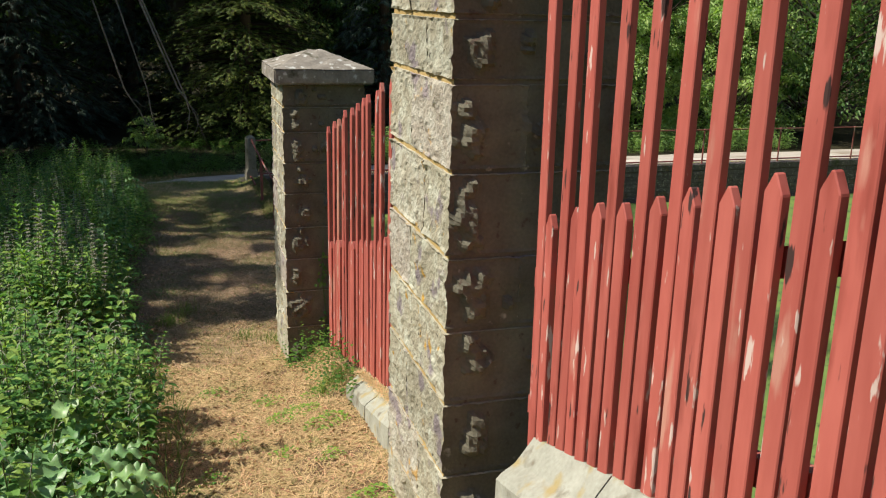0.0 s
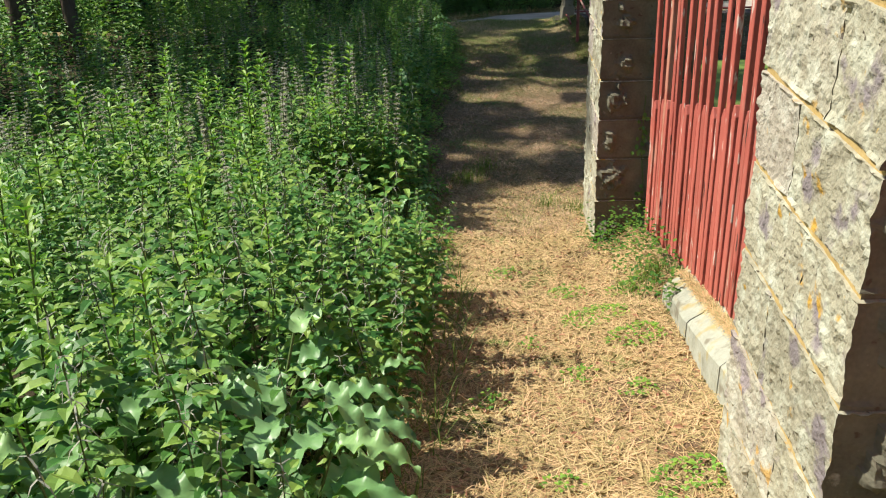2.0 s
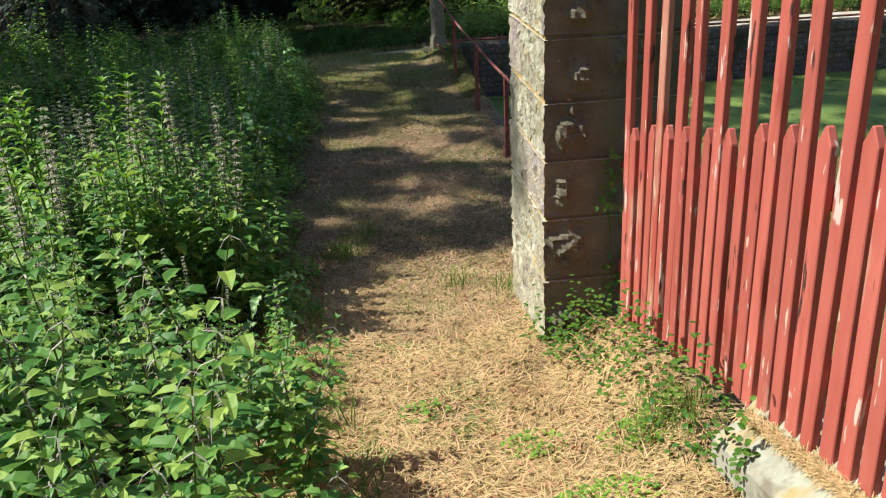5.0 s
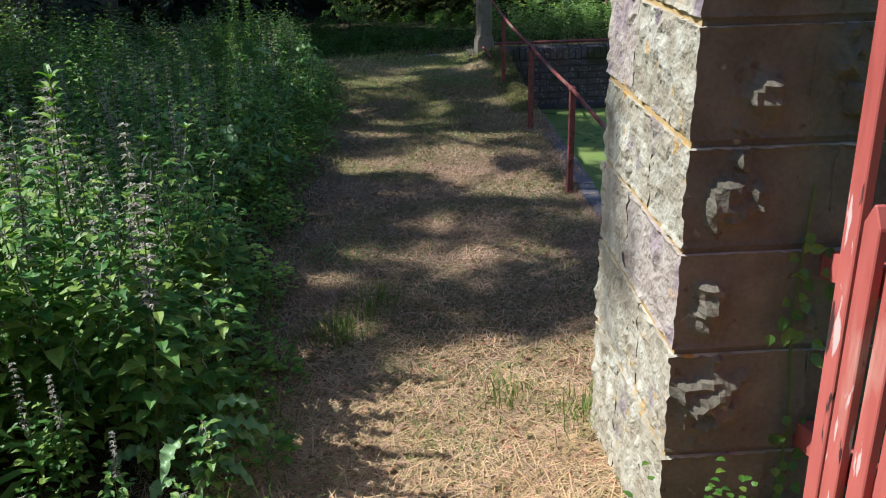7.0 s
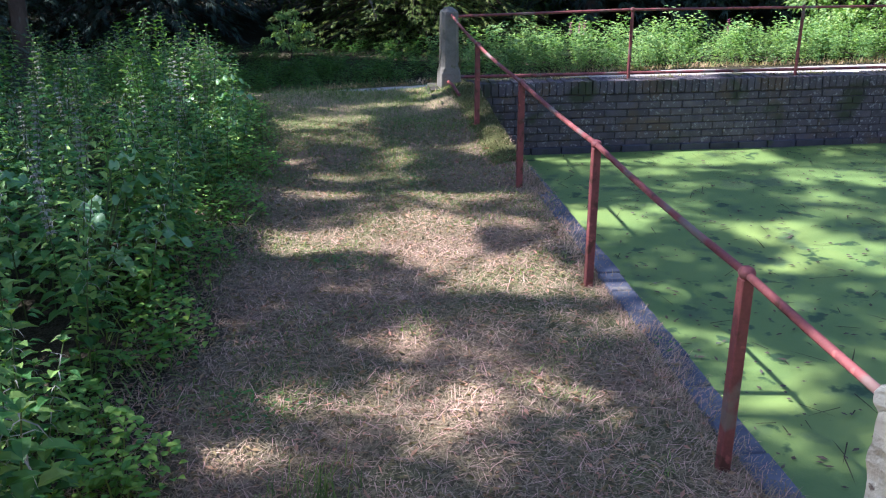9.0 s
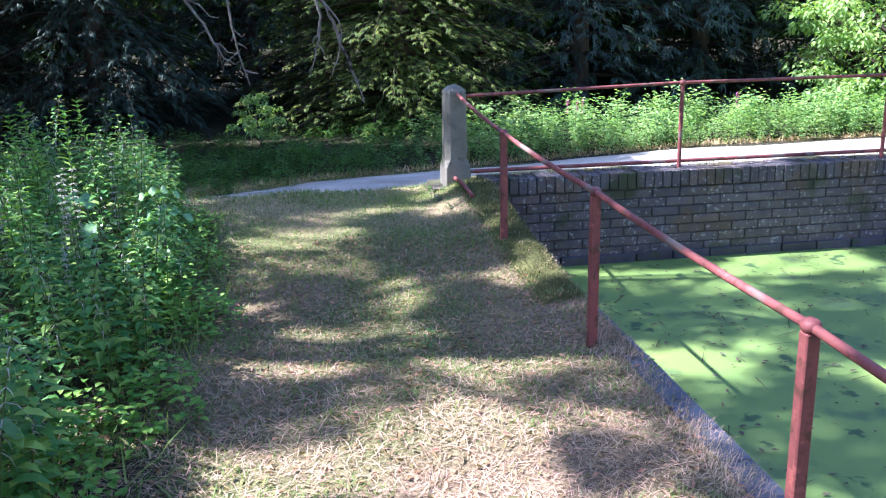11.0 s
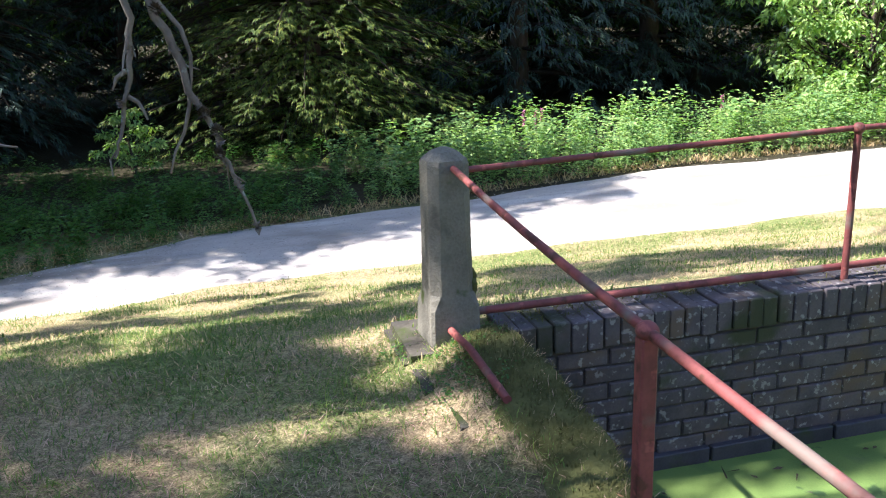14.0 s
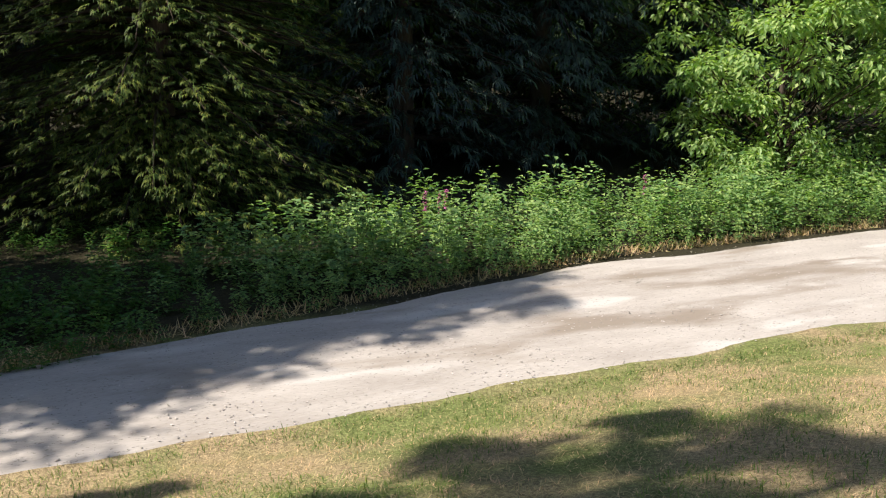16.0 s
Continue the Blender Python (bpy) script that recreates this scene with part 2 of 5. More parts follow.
def earth():
    """Litter and straw on the path by the fence, mown grass round the pond, dark soil in the beds and the wood."""
    m = surface("earth", (0.19, 0.125, 0.065), (0.44, 0.32, 0.16), 0.95, 5.0, 60, 1.0, 0.03,
                (((0.17, 0.11, 0.065), 3.5, 0.57, 0.08), ((0.13, 0.17, 0.045), 2.2, 0.60, 0.08)), spec=0.1)
    nt = m.node_tree
    n, ln = nt.nodes, nt.links.new
    bsdf = n["Principled BSDF"]
    source = bsdf.inputs["Base Color"].links[0].from_socket
    geo = n.new("ShaderNodeNewGeometry")
    xyz = n.new("ShaderNodeSeparateXYZ")
    wob = n.new("ShaderNodeTexNoise")
    wob.inputs["Scale"].default_value, wob.inputs["Detail"].default_value = 1.7, 5
    ln(geo.outputs["Position"], wob.inputs["Vector"])
    ln(geo.outputs["Position"], xyz.inputs[0])

    def edge(axis, at, soft, wave):
        a = n.new("ShaderNodeMath")
        a.operation = "MULTIPLY_ADD"
        ln(wob.outputs["Fac"], a.inputs[0])
        a.inputs[1].default_value = wave
        ln(xyz.outputs[axis], a.inputs[2])
        t = n.new("ShaderNodeMapRange")
        t.inputs["From Min"].default_value, t.inputs["From Max"].default_value = at + wave / 2 - soft, at + wave / 2 + soft
        ln(a.outputs[0], t.inputs["Value"])
        return t.outputs["Result"]

    def over(fac, a, b):
        t = n.new("ShaderNodeMix")
        t.data_type = "RGBA"
        ln(fac, t.inputs[0])
        ln(a, t.inputs[6])
        if isinstance(b, tuple):
            t.inputs[7].default_value = (*b, 1)
        else:
            ln(b, t.inputs[7])
        return t.outputs[2]

    turf = n.new("ShaderNodeMix")
    turf.data_type = "RGBA"
    patch = n.new("ShaderNodeTexNoise")
    patch.inputs["Scale"].default_value, patch.inputs["Detail"].default_value = 1.1, 6
    ln(geo.outputs["Position"], patch.inputs["Vector"])
    span = n.new("ShaderNodeMapRange")
    span.inputs["From Min"].default_value, span.inputs["From Max"].default_value = 0.42, 0.62
    ln(patch.outputs["Fac"], span.inputs["Value"])
    ln(span.outputs["Result"], turf.inputs[0])
    turf.inputs[6].default_value, turf.inputs[7].default_value = (0.21, 0.148, 0.09, 1), (0.125, 0.125, 0.05, 1)
    colour = over(edge("Y", 8.2, 0.5, 1.2), source, turf.outputs[2])
    lawn = n.new("ShaderNodeMix")
    lawn.data_type = "RGBA"
    ln(span.outputs["Result"], lawn.inputs[0])
    lawn.inputs[6].default_value, lawn.inputs[7].default_value = (0.37, 0.285, 0.155, 1), (0.19, 0.215, 0.072, 1)
    colour = over(edge("Y", 14.6, 0.6, 1.5), colour, lawn.outputs[2])
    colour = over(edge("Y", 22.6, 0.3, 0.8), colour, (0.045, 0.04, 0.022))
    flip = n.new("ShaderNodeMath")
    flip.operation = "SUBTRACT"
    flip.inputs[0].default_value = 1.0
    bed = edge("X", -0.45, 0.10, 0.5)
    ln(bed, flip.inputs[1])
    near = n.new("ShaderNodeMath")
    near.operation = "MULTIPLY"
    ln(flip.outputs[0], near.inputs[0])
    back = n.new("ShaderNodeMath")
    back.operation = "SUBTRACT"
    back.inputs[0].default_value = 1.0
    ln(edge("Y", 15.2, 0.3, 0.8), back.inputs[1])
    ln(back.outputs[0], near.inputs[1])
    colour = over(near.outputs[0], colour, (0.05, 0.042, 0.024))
    for size, low, high in ((150.0, 0.55, 1.4), (38.0, 0.7, 1.28)):
        grain = n.new("ShaderNodeTexNoise")
        grain.inputs["Scale"].default_value, grain.inputs["Detail"].default_value = size, 3
        ln(geo.outputs["Position"], grain.inputs["Vector"])
        t = n.new("ShaderNodeMapRange")
        t.inputs["From Min"].default_value, t.inputs["From Max"].default_value = 0.35, 0.65
        t.inputs["To Min"].default_value, t.inputs["To Max"].default_value = low, high
        ln(grain.outputs["Fac"], t.inputs["Value"])
        mul = n.new("ShaderNodeMix")
        mul.data_type, mul.blend_type = "RGBA", "MULTIPLY"
        mul.inputs[0].default_value = 1.0
        ln(colour, mul.inputs[6])
        ln(t.outputs["Result"], mul.inputs[7])
        colour = mul.outputs[2]
    ln(colour, bsdf.inputs["Base Color"])
    return m


EARTH = earth()


# ---- mesh helpers ----
def link_mesh(name, verts, faces, material, parent=None, label="", smooth=False):
    me = bpy.data.meshes.new(name)
    me.from_pydata(verts.tolist() if isinstance(verts, np.ndarray) else verts, [], faces)
    for mt in (material if isinstance(material, (list, tuple)) else [material]):
        me.materials.append(mt)
    if smooth:
        me.polygons.foreach_set("use_smooth", [True] * len(me.polygons))
    ob = new(name, me)
    if parent:
        ob.parent = parent
    return tagged(ob, label)


def part(name, bm, material, parent=None, label="", smooth=False):
    me = bpy.data.meshes.new(name)
    bm.to_mesh(me)
    bm.free()
    me.materials.append(material)
    if smooth:
        me.polygons.foreach_set("use_smooth", [True] * len(me.polygons))
    ob = new(name, me)
    if parent:
        ob.parent = parent
    return tagged(ob, label)


def share(name, me, m, parent):
    ob = new(name, me)
    ob.parent = parent
    ob.matrix_basis = m
    return ob


def hold(name, place=(0, 0, 0)):
    ob = new(name)
    ob.location = place
    return ob


def block(x0, y0, z0, x1, y1, z1, bevel=0.0, bm=None):
    own = bm or bmesh.new()
    r = bmesh.ops.create_cube(own, size=1, matrix=Matrix.LocRotScale(((x0 + x1) / 2, (y0 + y1) / 2, (z0 + z1) / 2), None, (x1 - x0, y1 - y0, z1 - z0)))
    if bevel:
        bmesh.ops.bevel(own, geom=list({e for v in r["verts"] for e in v.link_edges}), offset=bevel, segments=2, affect="EDGES")
    return own


def unit(v):
    return v / np.maximum(np.linalg.norm(v, axis=-1, keepdims=True), 1e-9)


class Soup:
    """Vertices and faces gathered in bulk."""

    def __init__(self):
        self.v, self.f, self.n = [], [], 0

    def add(self, verts, faces):
        self.v.append(verts)
        self.f.append((faces, self.n))
        self.n += len(verts)

    def grid_add(self, verts, pattern):
        """verts: N x K x 3; the same face pattern for each of the N."""
        count, k = verts.shape[:2]
        base = np.arange(count)[:, None] * k
        self.v.append(verts.reshape(-1, 3))
        for p in pattern:
            self.f.append((base + np.array(p)[None, :], self.n))
        self.n += count * k

    def leaves(self, at, way, up, length, width, droop=0.2, fold=0.25, rough=False):
        at, way = np.asarray(at, float), unit(np.asarray(way, float))
        side = unit(np.cross(way, np.asarray(up, float)))
        nrm = np.cross(side, way)
        L, W = np.reshape(length, (-1, 1)) * np.ones((len(at), 1)), np.reshape(width, (-1, 1)) * np.ones((len(at), 1))
        D = np.reshape(droop, (-1, 1)) * L

        def spot(u, s, lift):
            p = at + way * L * u + side * W * s + nrm * W * lift
            p[:, 2:3] -= D * u * u
            return p
        if rough:
            v = np.stack([spot(0, 0, 0), spot(0.42, -0.5, fold), spot(1, 0, 0), spot(0.42, 0.5, fold)], 1)
            self.grid_add(v, ((0, 1, 2), (0, 2, 3)))
        else:
            v = np.stack([spot(0, 0, 0), spot(0.25, -0.42, fold), spot(0.28, 0, 0), spot(0.25, 0.42, fold),
                          spot(0.62, -0.36, fold), spot(0.62, 0, 0), spot(0.62, 0.36, fold), spot(1, 0, 0)], 1)
            self.grid_add(v, ((0, 1, 2), (0, 2, 3), (1, 4, 5, 2), (2, 5, 6, 3), (4, 7, 5), (5, 7, 6)))

    def blades(self, at, way, length, width, bend=0.3):
        at, way = np.asarray(at, float), unit(np.asarray(way, float))
        side = unit(np.cross(way, np.array([0.0, 0.0, 1.0]) + 0.01 * np.random.randn(len(at), 3)))
        L, W = np.reshape(length, (-1, 1)) * np.ones((len(at), 1)), np.reshape(width, (-1, 1)) * np.ones((len(at), 1))
        mid, tip = at + way * L * 0.55, at + way * L
        tip[:, 2:3] -= np.reshape(bend, (-1, 1)) * L
        v = np.stack([at - side * W, at + side * W, mid + side * W * 0.8, mid - side * W * 0.8, tip], 1)
        self.grid_add(v, ((0, 1, 2, 3), (3, 2, 4)))

    def tube(self, points, radii, sides=6):
        p = np.asarray(points, float)
        t = unit(np.gradient(p, axis=0))
        ref = np.array([0.31, 0.17, 0.94]) if abs(t[0] @ np.array([0.31, 0.17, 0.94])) < 0.95 else np.array([1.0, 0, 0])
        a = unit(np.cross(t, ref))
        b = np.cross(t, a)
        ang = np.linspace(0, 2 * math.pi, sides, endpoint=False)
        ring = p[:, None] + np.reshape(radii, (-1, 1, 1)) * (a[:, None] * np.cos(ang)[None, :, None] + b[:, None] * np.sin(ang)[None, :, None])
        faces = [(i * sides + j, i * sides + (j + 1) % sides, (i + 1) * sides + (j + 1) % sides, (i + 1) * sides + j) for i in range(len(p) - 1) for j in range(sides)]
        self.add(ring.reshape(-1, 3), np.array(faces))
        self.add(ring[-1], np.array([list(range(sides))]))

    def copy_in(self, other, m):
        m = np.array(m)
        v = other.points() @ m[:3, :3].T + m[:3, 3]
        self.v.append(v)
        for faces, start in other.f:
            self.f.append((faces, start + self.n))
        self.n += len(v)

    def points(self):
        return np.concatenate(self.v) if self.v else np.zeros((0, 3))

    def faces(self):
        return [row for faces, start in self.f for row in (faces + start).tolist()]

    def make(self, name, material, parent=None, label="", smooth=False):
        return link_mesh(name, self.points(), self.faces(), material, parent, label, smooth)


rnd = np.random.default_rng(7)


def smoothstep(a, b, x):
    t = np.clip((np.asarray(x, float) - a) / (b - a), 0, 1)
    return t * t * (3 - 2 * t)


# ---- ground ----
POND_X, POND_Y, WATER = 1.46, 15.32, -0.63
FALL_Y = np.array([-400, -30, -5, 0, 2.8, 4.2, 5, 6, 6.9, 8.3, 9.5, 15.0, 15.7, 20.0, 23.2, 30, 60, 600])
FALL_Z = np.array([8.0, 6.0, 2.4, 1.52, 1.02, 0.68, 0.52, 0.30, 0.14, -0.02, -0.04, -0.02, -0.02, -1.20, -1.20, -1.3, -1.3, -1.3])


def height(x, y):
    x, y = np.asarray(x, float), np.asarray(y, float)
    z = np.interp(y, FALL_Y, FALL_Z)
    z = z + 0.09 * smoothstep(0.45, 1.0, x) * (1 - smoothstep(6.6, 8.2, y)) * smoothstep(2, 4, y)
    z = z + 0.10 * smoothstep(0.9, 1.3, x) * smoothstep(13.2, 15.0, y) * (1 - smoothstep(15.5, 16.2, y))
    z = z + 0.06 * (1 - smoothstep(-0.8, -0.2, x)) * (1 - smoothstep(14, 16, y))
    z = z + 0.018 * np.sin(x * 5.1 + y * 1.3) * np.sin(y * 3.7 - x * 2.2) * (1 - smoothstep(19.5, 20.2, y))
    z = z + 0.12 * smoothstep(0.88, 1.06, x) * smoothstep(5.38, 5.65, y) * (1 - smoothstep(6.75, 7.1, y))
    pond = (x > POND_X) & (y < POND_Y + 0.16) & (y > -8) & (x < 18)
    return np.where(pond, -1.6, z)


def steps(*runs):
    out = []
    for a, b, d in runs:
        out += list(np.arange(a, b - 1e-6, d))
    return np.array(out + [runs[-1][1]])


gx = steps((-420, -60, 40), (-60, -12, 6), (-12, -3, 0.6), (-3, -1, 0.16), (-1, 1.4, 0.06), (1.4, 1.455, 0.055), (1.455, 1.465, 0.01), (1.465, 6, 0.4), (6, 18, 1.5), (18, 60, 6), (60, 420, 40))
gy = steps((-420, -60, 40), (-60, -10, 5), (-10, 0, 0.5), (0, 2, 0.2), (2, 16.2, 0.09), (16.2, 24, 0.25), (24, 60, 3), (60, 420, 40))
GX, GY = np.meshgrid(gx, gy)
GZ = height(GX, GY)
NX = len(gx)
gfaces = [(j * NX + i, j * NX + i + 1, (j + 1) * NX + i + 1, (j + 1) * NX + i) for j in range(len(gy) - 1) for i in range(NX - 1)]
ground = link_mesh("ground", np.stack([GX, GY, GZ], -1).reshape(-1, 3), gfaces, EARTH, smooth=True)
tagged(ground, "trodden straw-littered earth and mown grass sloping to a pond", "ground", kind="structure")

def road_near(x):
    return np.interp(x, [-40, -8, -1.6, 0.3, 2.5, 4.7, 8, 60], [15.0, 18.0, 19.7, 20.08, 20.15, 20.2, 20.25, 20.3])


def road_far(x):
    return np.interp(x, [-40, -8, -1.6, 0.2, 3, 4, 7, 10, 60], [17.6, 20.2, 21.5, 22.3, 22.9, 23.15, 23.75, 23.85, 24.0])


rx = np.arange(-40, 60.01, 0.3)
across = np.linspace(0, 1, 9)
road = Soup()
RX, RV = np.meshgrid(rx, across)
lo_edge, hi_edge = road_near(RX) + 0.05 * np.sin(RX * 2.1) + 0.03 * np.sin(RX * 5.3), road_far(RX) + 0.08 * np.sin(RX * 1.3)
RY = lo_edge + (hi_edge - lo_edge) * RV
RZ = height(RX, RY) - 0.03 + 0.075 * np.sqrt(np.sin(math.pi * np.clip(RV, 0.0, 1.0)) * 0.999) + 0.006 * np.sin(RX * 2.3 + RY * 4)
road.add(np.stack([RX, RY, RZ], -1).reshape(-1, 3), np.array([(j * len(rx) + i, j * len(rx) + i + 1, (j + 1) * len(rx) + i + 1, (j + 1) * len(rx) + i) for j in range(len(across) - 1) for i in range(len(rx) - 1)]))
tagged(road.make("road", ROADM, smooth=True), "pale dusty gravel track beyond the pond wall", "road", kind="structure")

px, py = np.arange(POND_X + 0.0, 18.01, 0.35), np.arange(-8, POND_Y + 0.2, 0.35)
PX, PY = np.meshgrid(px, py)
water = Soup()
water.add(np.stack([PX, PY, WATER + 0.004 * np.sin(PX * 3) * np.sin(PY * 2.3)], -1).reshape(-1, 3), np.array([(j * len(px) + i, j * len(px) + i + 1, (j + 1) * len(px) + i + 1, (j + 1) * len(px) + i) for j in range(len(py) - 1) for i in range(len(px) - 1)]))
tagged(water.make("water", WEED, smooth=True), "still pond covered by bright green duckweed", "pond", kind="structure")

# Backdrop shell all round, added to fill gaps and block low sky light
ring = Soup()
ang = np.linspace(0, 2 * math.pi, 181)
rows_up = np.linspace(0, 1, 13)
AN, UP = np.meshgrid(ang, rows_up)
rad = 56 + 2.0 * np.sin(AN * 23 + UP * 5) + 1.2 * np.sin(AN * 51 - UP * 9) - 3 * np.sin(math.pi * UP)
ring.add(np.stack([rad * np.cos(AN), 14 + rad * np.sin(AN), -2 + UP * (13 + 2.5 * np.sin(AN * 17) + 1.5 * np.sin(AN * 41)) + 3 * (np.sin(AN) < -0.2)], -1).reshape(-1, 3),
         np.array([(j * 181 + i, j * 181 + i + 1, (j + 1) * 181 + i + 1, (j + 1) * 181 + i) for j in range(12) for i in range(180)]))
tagged(ring.make("backdrop", WOODS, smooth=True), "dark woodland backdrop ring that also shuts out the low sky", "woodland", kind="structure")


# ---- stone gate pillars ----
def rough_stone(name, x0, y0, z0, x1, y1, z1, parent, seed, bulge=0.010):
    """A hand-dressed block: grid faces pushed in and out, arrises worn back."""
    lo, hi = np.array([x0, y0, z0]), np.array([x1, y1, z1])
    size = hi - lo
    cells = np.maximum(4, np.ceil(size / 0.0145)).astype(int)
    r = np.random.default_rng(int(seed * 10))
    bosses = [(r.uniform(0.06, 0.14), r.uniform(0.35, 0.65), r.uniform(0.035, 0.06), r.uniform(0.26, 0.46)) for _ in range(int(r.integers(1, 3)))]
    bosses += [(r.uniform(0.16, 0.36), r.uniform(0.25, 0.75), r.uniform(0.015, 0.04), r.uniform(0.06, 0.16)) for _ in range(int(r.integers(0, 3)))]
    verts, faces, shade_side, index = [], [], [], {}

    def vid(key):
        if key not in index:
            p = lo + size * (np.array(key) / cells)
            c = (p - (lo + hi) / 2) / (size / 2)
            push = bulge * noise.noise(Vector(p * 7 + seed)) + 0.07 * max(0.0, noise.noise(Vector(p * 9 + seed * 2)) - 0.26) + 0.005 * noise.noise(Vector(p * 31 + seed))
            hew = 0.007 * noise.noise(Vector(p * 13 + seed)) - 0.020 * max(0.0, noise.noise(Vector(p * 21 + seed * 3)) - 0.22) + 0.005 * noise.noise(Vector(p * 45))
            if abs(c[1]) > 0.99:
                push = 0.4 * bulge * noise.noise(Vector(p * 7 + seed)) + 0.003 * noise.noise(Vector(p * 31 + seed))
                for bx, bz, bw, bh in bosses:
                    far = math.hypot((p[0] - lo[0] - bx) / bw, ((p[2] - lo[2]) / size[2] - bz) / bh) + 0.8 * noise.noise(Vector(p * 14 + seed)) + 0.4 * noise.noise(Vector(p * 34 + seed))
                    push = max(push, 0.036 * (1 - float(smoothstep(0.42, 1.0, far))) * (1.0 + 0.6 * noise.noise(Vector(p * 26 + seed)) + 0.35 * noise.noise(Vector(p * 58))))
            edges = sum(abs(v) > 0.99 for v in c)
            worn = (0.003 + 0.011 * abs(noise.noise(Vector(p * 25)))) * (edges > 1)
            for a in (0, 1):
                if abs(c[a]) > 0.99:
                    p[a] += math.copysign((push if a else 0.45 * push + hew) - worn, c[a])
            if abs(c[2]) > 0.99:
                p[2] -= math.copysign(worn * 0.5, c[2])
            index[key] = len(verts)
            verts.append(p.tolist())
        return index[key]
    for a in range(3):
        b, c = (a + 1) % 3, (a + 2) % 3
        for end in (0, int(cells[a])):
            for i in range(cells[b]):
                for j in range(cells[c]):
                    quad = []
                    for di, dj in ((0, 0), (1, 0), (1, 1), (0, 1)):
                        key = [0, 0, 0]
                        key[a], key[b], key[c] = end, i + di, j + dj
                        quad.append(vid(tuple(key)))
                    faces.append(quad if end else quad[::-1])
                    # -y faces take the darker tone: their shade is painted in
                    shade_side.append(int(a == 1 and end == 0))
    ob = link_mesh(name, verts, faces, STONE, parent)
    ob.data.materials.append(SHADESTONE)
    ob.data.polygons.foreach_set("material_index", shade_side)
    return ob


def stone_pillar(x0, y0, x1, y1, base, courses, label, seed):
    pillar = hold("stone_pillar", ((x0 + x1) / 2, (y0 + y1) / 2, base))
    pillar.matrix_basis = Matrix.Identity(4)
    top = courses[-1]
    core = block(x0 + 0.003, y0 + 0.006, base - 0.25, x1 - 0.003, y1 - 0.003, top)
    bmesh.ops.subdivide_edges(core, edges=core.edges[:], cuts=44, use_grid_fill=True)
    for v in core.verts:
        if v.co.x < x0 + 0.004:
            v.co.x += 0.005 * noise.noise(v.co * 8) + 0.003 * noise.noise(v.co * 27)
    # mortar off the west face goes dark brown, its shade painted in
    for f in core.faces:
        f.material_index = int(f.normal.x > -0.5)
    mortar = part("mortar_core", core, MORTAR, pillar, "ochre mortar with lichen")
    mortar.data.materials.append(SHADESTONE)
    z = base - 0.2
    for i, upper in enumerate(courses):
        g = 0.0095
        split = 0.62 + 0.1 * noise.noise(Vector((i * 3.3, seed, 0)))
        if i % 2:
            split = 1 - split
        ys = y0 + (y1 - y0) * split
        xs = x0 + (x1 - x0) * (0.55 if i % 2 else 0.42)
        ym = y0 + (y1 - y0) * (0.36 if i % 2 else 0.68)
        if i % 3 == 2:
            cells = ((x0, y0, x1, ys), (x0, ys, x1, y1))
        elif abs(ym - ys) > 0.14:
            y2, y3 = min(ym, ys), max(ym, ys)
            cells = ((x0, y0, xs, y2), (xs, y0, x1, y2), (x0, y2, x1, y3), (x0, y3, x1, y1))
        else:
            cells = ((x0, y0, xs, ys), (xs, y0, x1, ys), (x0, ys, x1, y1))
        for a, b, c, d in cells:
            rough_stone("stone", a + (0.5 * g if a > x0 else 0), b + (0.6 * g if b > y0 else 0), z + 0.8 * g, c - (0.5 * g if c < x1 else 0), d - (0.6 * g if d < y1 else 0), upper - 0.8 * g, pillar, seed + i * 1.7 + a)
        z = upper
    o = 0.07
    cap = bmesh.new()
    block(x0 - o, y0 - o, top, x1 + o, y1 + o, top + 0.115, 0.012, cap)
    part("cap_slab", cap, CAP, pillar, "mossy weathered capstone slab")
    peak = bmesh.new()
    v = [peak.verts.new(p) for p in ((x0 - o, y0 - o, top + 0.113), (x1 + o, y0 - o, top + 0.113), (x1 + o, y1 + o, top + 0.113), (x0 - o, y1 + o, top + 0.113),
                                     ((x0 + x1) / 2 - 0.05, (y0 + y1) / 2, top + 0.235), ((x0 + x1) / 2 + 0.05, (y0 + y1) / 2, top + 0.235))]
    for f in ((0, 1, 5, 4), (1, 2, 5), (2, 3, 4, 5), (3, 0, 4), (3, 2, 1, 0)):
        peak.faces.new([v[k] for k in f])
    bmesh.ops.subdivide_edges(peak, edges=peak.edges[:], cuts=5, use_grid_fill=True)
    for w in peak.verts:
        w.co.z += 0.010 * noise.noise(w.co * 14)
    part("cap_top", peak, CAP, pillar, "lichen-speckled pyramid top")
    return tagged(pillar, label, "pillar")


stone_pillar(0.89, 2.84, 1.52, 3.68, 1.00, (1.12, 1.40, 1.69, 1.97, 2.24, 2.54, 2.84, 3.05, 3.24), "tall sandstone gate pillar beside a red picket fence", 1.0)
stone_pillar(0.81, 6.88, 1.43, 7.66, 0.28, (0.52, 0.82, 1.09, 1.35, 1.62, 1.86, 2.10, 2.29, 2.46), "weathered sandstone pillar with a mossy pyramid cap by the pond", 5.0)


